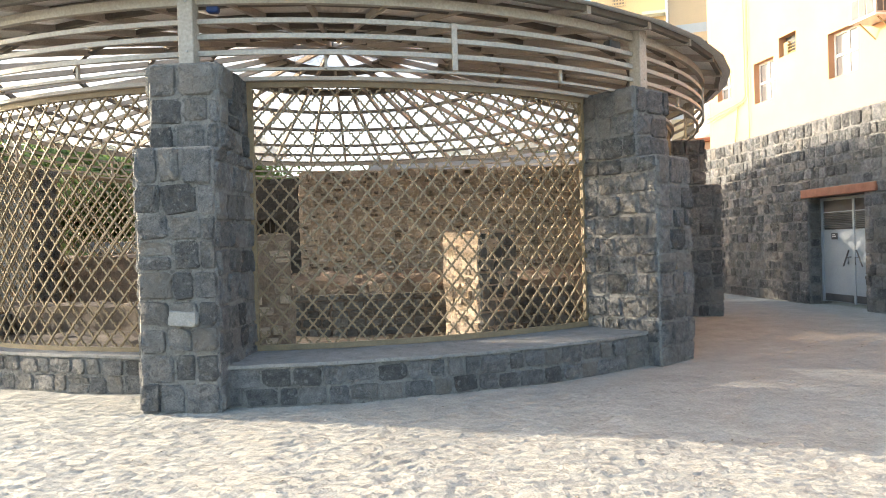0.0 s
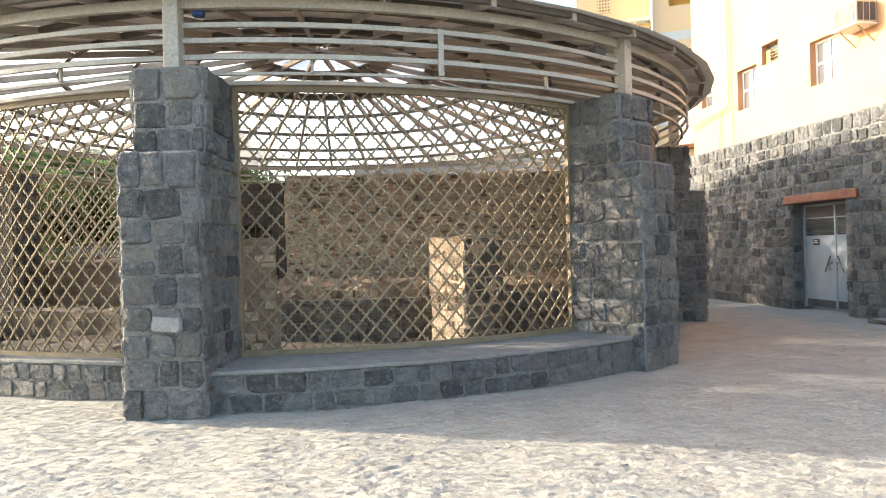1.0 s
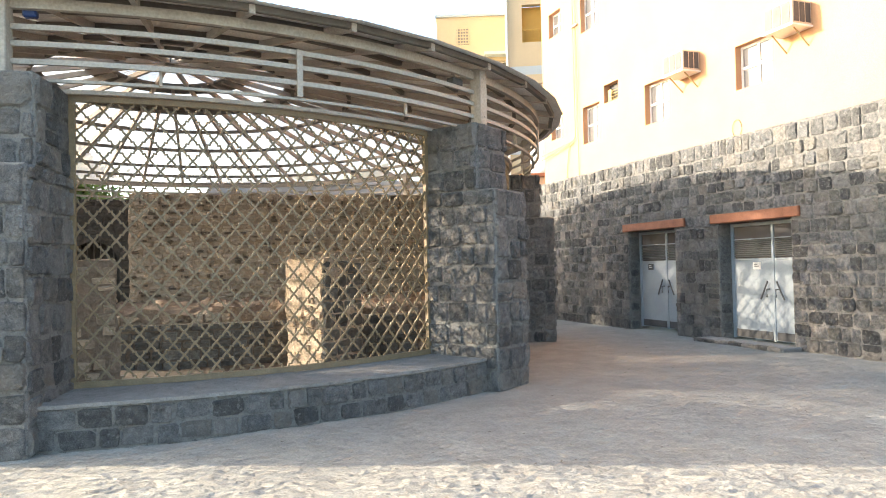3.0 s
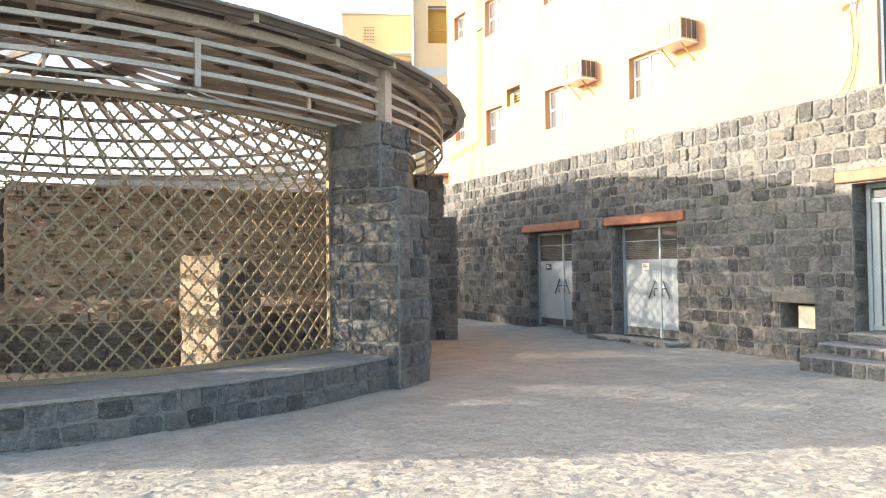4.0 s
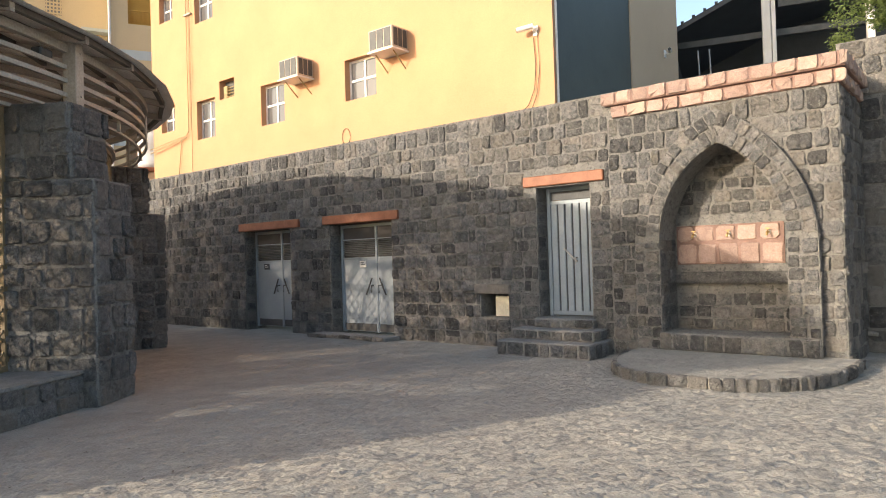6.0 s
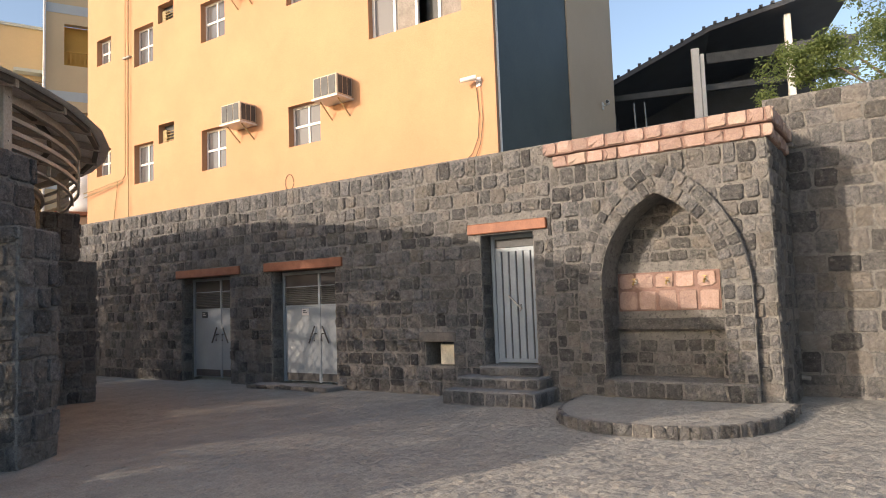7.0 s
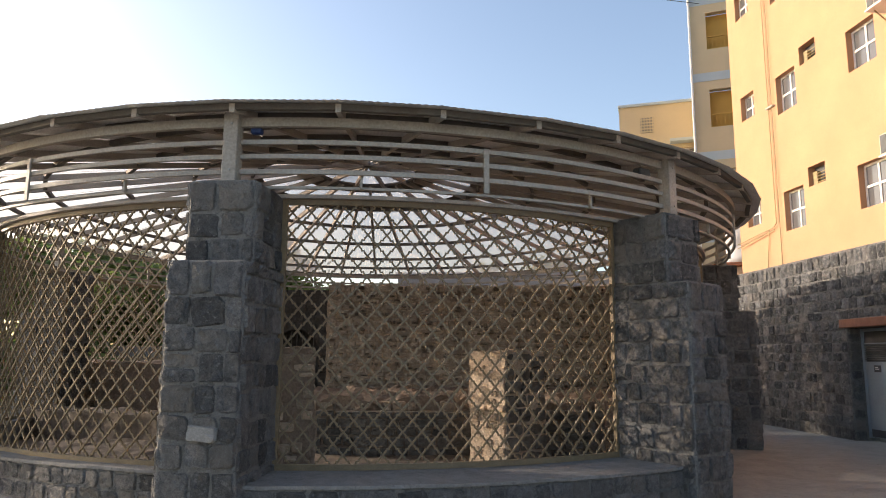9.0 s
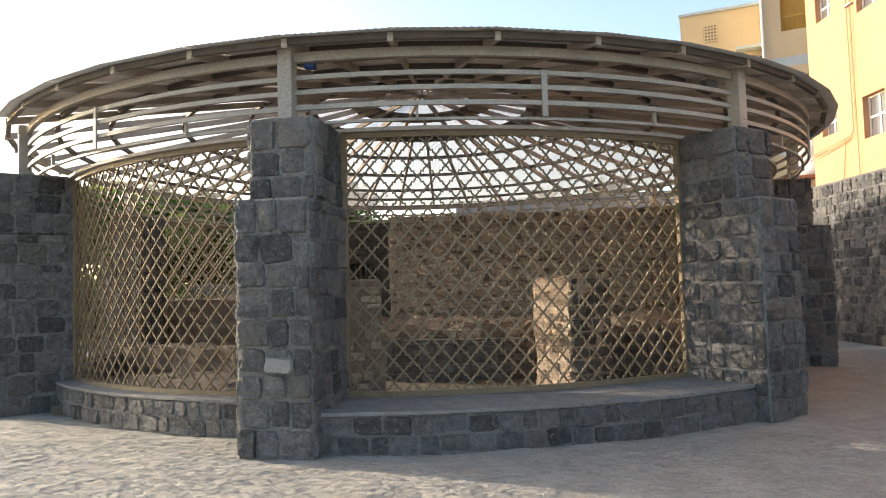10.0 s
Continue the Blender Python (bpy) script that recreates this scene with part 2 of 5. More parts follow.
M_CLEAR = translucent_sheet("clear_roof_sheet", 0.28)


# ---- building blocks ----
def box(bm, x0, x1, y0, y1, z0, z1, bevel=0.0, m=None):
    made = bmesh.ops.create_cube(bm, size=1.0)["verts"]
    for v in made:
        v.co = Vector((x0 + (v.co.x + 0.5) * (x1 - x0), y0 + (v.co.y + 0.5) * (y1 - y0), z0 + (v.co.z + 0.5) * (z1 - z0)))
    if bevel:
        edges = list({e for v in made for e in v.link_edges})
        made = bmesh.ops.bevel(bm, geom=edges, offset=bevel, segments=1, affect="EDGES")["verts"] or made
        made = list({v for v in made})
    if m is not None:
        bmesh.ops.transform(bm, matrix=m, verts=made)
    return made


def tube(bm, points, radius, sides=8, square=False):
    """A round or square bar along a line of points."""
    pts = [Vector(p) for p in points]
    rings = []
    for i, p in enumerate(pts):
        ahead = (pts[min(i + 1, len(pts) - 1)] - pts[max(i - 1, 0)]).normalized()
        side = ahead.cross(Vector((0, 0, 1)))
        side = side.normalized() if side.length > 0.01 else Vector((1, 0, 0))
        up = side.cross(ahead)
        k = 4 if square else sides
        off = math.pi / 4 if square else 0
        r = radius[i] if isinstance(radius, (list, tuple)) else radius
        rings.append([bm.verts.new(p + r * (math.cos(off + 2 * math.pi * a / k) * side + math.sin(off + 2 * math.pi * a / k) * up)) for a in range(k)])
    k = len(rings[0])
    for a, b in zip(rings, rings[1:]):
        for i in range(k):
            bm.faces.new((a[i], a[(i + 1) % k], b[(i + 1) % k], b[i]))
    bm.faces.new(rings[0][::-1])
    bm.faces.new(rings[-1])


def part(name, bm, mat, parent=None, label="", smooth=False):
    mesh = bpy.data.meshes.new(name)
    bmesh.ops.recalc_face_normals(bm, faces=bm.faces)
    bm.to_mesh(mesh)
    bm.free()
    mesh.materials.append(mat)
    if smooth:
        mesh.polygons.foreach_set("use_smooth", [True] * len(mesh.polygons))
    ob = new(name, mesh)
    if parent is not None:
        ob.parent = parent
    if label:
        tagged(ob, label)
    return ob


def box_part(name, dims, mat, parent, bevel=0.0, label=""):
    bm = bmesh.new()
    box(bm, *dims, bevel=bevel)
    return part(name, bm, mat, parent, label)


def thing(name, m, label, category, group="", kind=""):
    ob = new(name)
    ob.matrix_world = m
    ob.empty_display_size = 0.1
    return tagged(ob, label, category, group, kind)


def raw_mesh(name, verts, faces, mat, parent=None, label=""):
    mesh = bpy.data.meshes.new(name)
    mesh.from_pydata(verts, [], faces)
    mesh.materials.append(mat)
    ob = new(name, mesh)
    if parent is not None:
        ob.parent = parent
    if label:
        tagged(ob, label)
    return ob


def pierced(name, x0, x1, z0, z1, thick, holes, mat, parent):
    """An upright slab, its face in the plane y = 0, with square openings (x0, x1, z0, z1)."""
    xs = sorted({x0, x1, *(v for h in holes for v in h[:2] if x0 < v < x1)})
    zs = sorted({z0, z1, *(v for h in holes for v in h[2:] if z0 < v < z1)})
    solid = {}
    for i in range(len(xs) - 1):
        for j in range(len(zs) - 1):
            cx, cz = (xs[i] + xs[i + 1]) / 2, (zs[j] + zs[j + 1]) / 2
            solid[i, j] = not any(h[0] < cx < h[1] and h[2] < cz < h[3] for h in holes)
    bm = bmesh.new()

    def quad(*ps):
        bm.faces.new([bm.verts.new(p) for p in ps])

    for (i, j), s in solid.items():
        if not s:
            continue
        a, b, c, d = xs[i], xs[i + 1], zs[j], zs[j + 1]
        quad((a, 0, c), (b, 0, c), (b, 0, d), (a, 0, d))
        quad((a, thick, c), (a, thick, d), (b, thick, d), (b, thick, c))
        if not solid.get((i - 1, j)):
            quad((a, 0, c), (a, 0, d), (a, thick, d), (a, thick, c))
        if not solid.get((i + 1, j)):
            quad((b, 0, c), (b, thick, c), (b, thick, d), (b, 0, d))
        if not solid.get((i, j - 1)):
            quad((a, 0, c), (a, thick, c), (b, thick, c), (b, 0, c))
        if not solid.get((i, j + 1)):
            quad((a, 0, d), (b, 0, d), (b, thick, d), (a, thick, d))
    bmesh.ops.remove_doubles(bm, verts=bm.verts, dist=1e-4)
    return part(name, bm, mat, parent)


# ---- stones: a few block shapes, one unit wide and high, that stand proud of the mortar ----
rng = random.Random(11)


def stone_shape(seed):
    """Vertices and faces of a rough block face: x across, z up, y = -1 the most proud. Corners knocked off, edges rounded."""
    r = random.Random(seed)
    cut = [(r.uniform(0.02, 0.20), r.uniform(0.03, 0.24)) for _ in range(4)]
    rim = [(-.5 + cut[0][0], -.5), (.5 - cut[1][0], -.5), (.5, -.5 + cut[1][1]), (.5, r.uniform(-.1, .1)), (.5, .5 - cut[2][1]),
           (.5 - cut[2][0], .5), (-.5 + cut[3][0], .5), (-.5, .5 - cut[3][1]), (-.5, r.uniform(-.1, .1)), (-.5, -.5 + cut[0][1])]
    rim = [(x * r.uniform(0.92, 1.05), z * r.uniform(0.92, 1.06)) for x, z in rim]
    n = len(rim)
    verts, faces = [], []
    tx, tz = r.uniform(-.45, .45), r.uniform(-.45, .45)
    for lift, grow in ((0.9, 1.0), (-0.20, 0.985), (-0.80, 0.90)):
        for x, z in rim:
            tilt = (x * tx + z * tz) if lift < 0 else 0
            verts.append((x * grow + r.uniform(-.012, .012), lift + tilt + (r.uniform(-.5, .4) if lift < -0.5 else 0), z * grow + r.uniform(-.012, .012)))
    verts.append((r.uniform(-.25, .25), -1.0 + r.uniform(-.5, .45), r.uniform(-.25, .25)))
    for ring in (0, n):
        for i in range(n):
            j = (i + 1) % n
            faces.append((ring + i, ring + j, ring + n + j, ring + n + i))
    for i in range(n):
        faces.append((2 * n + i, 2 * n + (i + 1) % n, 3 * n))
    return verts, faces


SHAPES = [stone_shape(s) for s in range(28)]
STONE_MESHES = {}


def stone_mesh(k, mat):
    if (k, mat.name) not in STONE_MESHES:
        mesh = bpy.data.meshes.new("stone")
        mesh.from_pydata(*[SHAPES[k][0], [], SHAPES[k][1]])
        mesh.materials.append(mat)
        STONE_MESHES[k, mat.name] = mesh
    return STONE_MESHES[k, mat.name]


def courses(x0, x1, z0, z1, holes=(), wide=(0.16, 0.34), tall=(0.15, 0.23), gap=0.020, proud=(0.010, 0.030)):
    """Places of coursed stones on a face: (x, z, width, height, proud, lean)."""
    out, z = [], z0
    while z < z1 - 0.05:
        h = min(rng.uniform(*tall), z1 - z)
        if z1 - z - h < 0.09:
            h = z1 - z
        spans = [(x0, x1)]
        for a, b, c, d in holes:
            if c < z + h - 0.04 and d > z + 0.04:
                spans = [s for p, q in spans for s in ((p, min(q, a)), (max(p, b), q)) if s[1] - s[0] > 0.05]
        for p, q in spans:
            x = p
            while x < q - 0.02:
                w = min(rng.uniform(*wide), q - x)
                if q - x - w < 0.09:
                    w = q - x
                if w > 0.24 and h > 0.19 and rng.random() < 0.04:
                    for k in (0, 1):
                        out.append((x + w / 2, z + h * (0.25 + 0.5 * k), w - gap, h / 2 - gap * 0.8, rng.uniform(*proud), rng.uniform(-2, 2)))
                else:
                    dz = rng.uniform(-0.012, 0.012)
                    out.append((x + w / 2, z + h / 2 + dz, w - gap * rng.uniform(0.6, 1.6), h - gap * rng.uniform(0.6, 1.7), rng.uniform(*proud), rng.uniform(-3, 3)))
                x += w
        z += h
    return out


def stone_matrix(m, s):
    x, z, w, h, p, lean = s
    return m @ pose(x, 0, z, 0, lean, 0) @ Matrix.Diagonal((w, p, h, 1))


def lay_stones(parent, faces, single=300, mat=M_STONE, mat_joined=M_STONES, near=None):
    """faces: (matrix, stones) in the parent's space. The first ones by near() become pieces, the rest one joined part."""
    every = [(m, s) for m, stones in faces for s in stones]
    if near:
        every.sort(key=lambda ms: near(ms[0] @ Vector((ms[1][0], 0, ms[1][1]))))
    for m, s in every[:single]:
        ob = new("stone", stone_mesh(rng.randrange(len(SHAPES)), mat))
        ob.parent = parent
        ob.matrix_local = stone_matrix(m, s)
    verts, quads = [], []
    for m, s in every[single:]:
        vs, fs = SHAPES[rng.randrange(len(SHAPES))]
        k, mm = len(verts), stone_matrix(m, s)
        verts += [tuple(mm @ Vector(v)) for v in vs]
        quads += [tuple(k + i for i in f) for f in fs]
    if verts:
        ob = raw_mesh("stones", verts, quads, mat_joined, parent)
        tagged(ob, kind="stuff")


LATER = []   # stone pieces, laid once all else stands


# ---- ground: one sheet of trodden sand, fine where it is walked on ----
def ground():
    r = np.random.RandomState(4)
    fine = 0.019
    xs = np.concatenate([np.array([-900., -300, -90, -40, -22, -14, -10]), np.arange(-8, 10.6, fine), np.array([12., 16, 24, 45, 100, 300, 900])])
    ys = np.concatenate([np.array([-900., -300, -90, -30, -10, -3, -1, 0]), np.arange(0.7, 7.3, fine), np.arange(7.3, 20, 0.12), np.array([22., 26, 34, 50, 100, 300, 900])])
    X, Y = np.meshgrid(xs, ys)
    Z = np.zeros_like(X)
    for amp, wave in ((0.012, 2.3), (0.006, 0.9), (0.0016, 0.33), (0.0008, 0.17)):
        near = np.clip((7.3 - Y) / 0.3, 0, 1) * np.clip((Y - 0.7) / 0.3, 0, 1) if wave < 0.5 else 1.0
        for _ in range(7):
            a, ph = r.uniform(0, 2 * np.pi), r.uniform(0, 2 * np.pi)
            k = 2 * np.pi / (wave * r.uniform(0.7, 1.4))
            Z += near * amp / 2.6 * np.sin(k * (X * np.cos(a) + Y * np.sin(a)) + ph + 0.7 * np.sin(0.6 * k * (X * np.sin(a) - Y * np.cos(a)) + 2 * ph))
    # foot marks: flat, tilted prints with a crisp edge, trodden over one another
    marks = [(r.uniform(0.07, 0.14), r.uniform(0.028, 0.055), r.uniform(0.005, 0.011)) for _ in range(9500)]
    marks += [(r.uniform(0.035, 0.08), r.uniform(0.015, 0.028), r.uniform(0.007, 0.014)) for _ in range(10000)]
    for lx, ly, deep in marks:
        cx, cy, a = r.uniform(-8, 10), r.uniform(0.8, 7.2), r.normal(0.2, 0.5)
        i0, i1 = np.searchsorted(xs, (cx - 1.6 * lx, cx + 1.6 * lx))
        j0, j1 = np.searchsorted(ys, (cy - 1.6 * lx, cy + 1.6 * lx))
        dx, dy = X[j0:j1, i0:i1] - cx, Y[j0:j1, i0:i1] - cy
        u, v = (dx * np.cos(a) + dy * np.sin(a)) / lx, (-dx * np.sin(a) + dy * np.cos(a)) / ly
        q = (np.abs(u) ** 2.6 + np.abs(v) ** 2.6) * (1 + 0.25 * np.sin(3 * np.arctan2(v, u) + lx * 900))
        w = np.clip((1.0 - q) * 2.5, 0, 1)
        zz = Z[j0:j1, i0:i1]
        if not w.any():
            continue
        flat = (zz * w).sum() / w.sum() * 0.8 - 0.35 * deep + deep * (r.uniform(-1.3, 1.3) * u + r.uniform(-1.0, 1.0) * v)
        Z[j0:j1, i0:i1] = zz * (1 - 0.85 * w) + 0.85 * w * flat + 0.45 * deep * np.exp(-((q - 1.2) ** 2) / 0.05)
    Z *= 0.62
    calm = np.clip((np.hypot(X, Y) - 11) / 4, 0, 1)
    # the yard before the doors is trodden a little rougher
    swept = np.clip((Y - (5.75 - 0.25 * X)) / 0.5, 0, 1) * np.clip((X + 2.5) / 1.0, 0, 1)
    Z *= (1 - 0.75 * calm) * (1 + 0.25 * swept)
    Z[np.abs(X) > 30] = 0
    ny, nx = X.shape
    idx = np.arange(nx * ny).reshape(ny, nx)
    quads = np.stack([idx[:-1, :-1], idx[:-1, 1:], idx[1:, 1:], idx[1:, :-1]], -1).reshape(-1, 4)
    ob = raw_mesh("ground", np.stack([X, Y, Z], -1).reshape(-1, 3).tolist(), quads.tolist(), M_SAND)
    ob.data.polygons.foreach_set("use_smooth", [True] * len(ob.data.polygons))
    return tagged(ob, "pale trodden sand with foot marks", "ground", kind="structure")


ground()


def litter():
    """Dry leaves, chips and pebbles strewn over the sand."""
    r = random.Random(21)
    verts, faces = [], []
    for _ in range(900):
        x, y = r.uniform(-7.5, 9.0), r.uniform(2.6, 12.0)
        if math.hypot(x + 2.1, y - 13.65) < 7.5 or x > 7.4 + 0.1 * (14 - y):
            continue
        s, a = r.uniform(0.003, 0.009), r.uniform(0, 6.28)
        ln = s * r.uniform(0.8, 3.5)
        k = len(verts)
        for u, v, h in ((-ln, -s, 0), (ln, -s * .6, 0), (ln * .9, s, 0), (-ln * .8, s * .8, 0), (0, 0, s * 0.7)):
            verts.append((x + u * math.cos(a) - v * math.sin(a), y + u * math.sin(a) + v * math.cos(a), 0.002 + h))
        faces += [(k, k + 1, k + 4), (k + 1, k + 2, k + 4), (k + 2, k + 3, k + 4), (k + 3, k, k + 4)]
    ob = raw_mesh("ground_litter", verts, faces, M_LITTER)
    tagged(ob, "dry leaves and small chips strewn over the sand", "litter", kind="stuff")


litter()

# ---- the round pavilion ----
CENTRE = (-2.1, 13.65)
FIRST, STEP = -3.1, 44.4          # degrees: the pillar nearest to the yard, and from pillar to pillar
ANGLES = [FIRST + STEP * k for k in range(-1, 7)]
EAVE_R, EAVE_Z, SLOPE = 7.15, 3.99, 0.207
RAFTERS = 42
TOP = 3.25


def ring_pose(angle, r=0.0, z=0.0):
    """A pose with x along the ring and -y outwards."""
    return pose(CENTRE[0], CENTRE[1], 0, 0, 0, angle) @ pose(0, -r, z)


def arc_bar(bm, r0, r1, z0, z1, a0, a1, steps):
    """A bar of square section bent along the ring, in the pavilion's space."""
    rings = []
    for i in range(steps + 1):
        a = radians(a0 + (a1 - a0) * i / steps)
        s, c = math.sin(a), -math.cos(a)
        rings.append([bm.verts.new((r * s, r * c, z)) for r, z in ((r0, z0), (r1, z0), (r1, z1), (r0, z1))])
    for p, q in zip(rings, rings[1:]):
        for i in range(4):
            bm.faces.new((p[i], p[(i + 1) % 4], q[(i + 1) % 4], q[i]))
    bm.faces.new(rings[0])
    bm.faces.new(rings[-1][::-1])


def turned(x, y, z, rz):
    return pose(x, y, z, 0, 0, rz)


def pillar(k, angle):
    ob = thing("stone_pillar", ring_pose(angle, 6.72), "stepped square pillar of dark grey basalt blocks, carrying the pavilion roof", "pillar", "pavilion pillars")
    w, low, up, back, step = 0.37, -0.48, -0.22 if k else -0.47, 0.56, 2.42
    bm = bmesh.new()
    box(bm, -w, w, low, back, -0.05, step, 0.02)
    box(bm, -w + 0.03, w - 0.03, up, back - 0.004, step, TOP, 0.02)
    part("mortar_core", bm, M_MORTAR, ob)
    kw = dict(wide=(0.19, 0.36), tall=(0.22, 0.29), proud=(0.014, 0.042))
    sides = [(turned(0, low, 0, 0), courses(-w, w, 0.0, step, **kw)),
             (turned(0, up, 0, 0), courses(-w + .03, w - .03, step, TOP, **kw)),
             (turned(w, 0, 0, 90), courses(low, back, 0.0, step, **kw)),
             (turned(w - .03, 0, 0, 90), courses(up, back, step, TOP, **kw)),
             (turned(-w, 0, 0, -90), courses(-back, -low, 0.0, step, **kw)),
             (turned(-w + .03, 0, 0, -90), courses(-back, -up, step, TOP, **kw)),
             (turned(0, back, 0, 180), courses(-w, w, 0.4, TOP, **kw))]
    if k == 1:
        pale = new("pale_block", stone_mesh(3, M_PALE))
        pale.parent = ob
        pale.matrix_local = stone_matrix(turned(0, low - 0.02, 0, 0), (0.06, 0.86, 0.27, 0.14, 0.05, 4))
        tagged(pale, "one pale grey block among the dark ones")
    LATER.append((ob, sides, 400 if k in (1, 2) else 60 if k in (0, 3) else 0))


for k, a in enumerate(ANGLES):
    pillar(k, a)


def low_wall(k, angle):
    """The wall under the lattice of the bay that begins at the pillar at angle."""
    wide = k == 1
    ro, top = (7.05 if wide else 6.42), (0.385 if wide else 0.40)
    ob = thing("low_wall", ring_pose(angle), "low curved wall of basalt blocks under the lattice" + (", with a broad dusty ledge" if wide else ""), "low wall", "low walls of the pavilion")
    half = 3.0
    bm = bmesh.new()
    arc_bar(bm, 6.05, ro, -0.05, top - 0.02, half, STEP - half, 16)
    part("mortar_core", bm, M_MORTAR, ob)
    bm = bmesh.new()
    arc_bar(bm, 6.04, ro + 0.025, top - 0.02, top + 0.012, half, STEP - half, 24)
    for v in bm.verts:
        v.co.z += 0.012 * noise.noise(v.co * 3.0)
    part("ledge", bm, M_SCREED, ob, "dusty grey rendered ledge")
    kw = dict(wide=(0.16, 0.32), tall=(0.16, 0.2), proud=(0.010, 0.026))
    long = math.radians(STEP - 2 * half) * ro
    faces = [(pose(0, 0, 0, 0, 0, half + math.degrees(s[0] / ro)) @ pose(0, -ro, 0), [(0, *s[1:])]) for s in courses(0, long, 0.0, top - 0.02, **kw)]
    LATER.append((ob, faces, 120 if k in (0, 1) else 0))


for k, a in enumerate(ANGLES):
    low_wall(k, a)


def lattice_panel():
    """One bent panel of ogee trellis in its frame, in the pavilion's space for a bay that begins at 0 degrees."""
    ob = thing("lattice_panel", ring_pose(ANGLES[0]), "curved tan metal lattice panel of stepped ogee diamonds in a frame", "lattice", "lattice panels of the pavilion")
    r, a0, a1, z0, z1 = 6.20, 3.35, STEP - 3.35, 0.43, 3.19
    for name, dims in (("bottom_rail", (r - .02, r + .03, z0 - 0.03, z0 + .03, a0, a1)), ("top_rail", (r - .02, r + .03, z1 - .03, z1 + .03, a0, a1))):
        bm = bmesh.new()
        arc_bar(bm, *dims, 20)
        part(name, bm, M_LATTICE, ob)
    for a in (a0, a1 - 0.5):
        bm = bmesh.new()
        arc_bar(bm, r - .02, r + .03, z0 + .03, z1 - .03, a, a + 0.5, 1)
        part("stile", bm, M_LATTICE, ob)
    cols, rows = 20, 12
    wide, tall = radians(a1 - a0) * r / cols, (z1 - z0) / rows
    # from one crossing to the next: up, a small step, and on
    line = ((0, 0), (.17, .165), (.188, .258), (.312, .242), (.33, .335), (.5, .5))
    half = line + tuple((1 - u, 1 - v) for u, v in line[-2::-1])

    def bar(u0, v0, su, n, off):
        """A bar that climbs n cells from a crossing, to the right (su = 1) or the left (su = -1)."""
        pts = []
        for k in range(n):
            for u, v in half[1 if k else 0:]:
                a, z = radians(a0) + (u0 + su * (k + u)) * wide / r, z0 + (v0 + k + v) * tall
                pts.append(((r + off) * math.sin(a), -(r + off) * math.cos(a), z))
        bm = bmesh.new()
        tube(bm, pts, 0.0135, square=True)
        part("lattice_bar", bm, M_LATTICE, ob)

    for i in range(cols):
        bar(i, 0, 1, min(rows, cols - i), 0.006)
        bar(i + 1, 0, -1, min(rows, i + 1), -0.006)
    for j in range(1, rows):
        bar(0, j, 1, min(cols, rows - j), 0.006)
        bar(cols, j, -1, min(cols, rows - j), -0.006)
    return ob


panel = lattice_panel()
for a in ANGLES[1:]:
    copy_thing(panel, ring_pose(a))


def roof_z(r):
    return EAVE_Z + SLOPE * (EAVE_R - r)


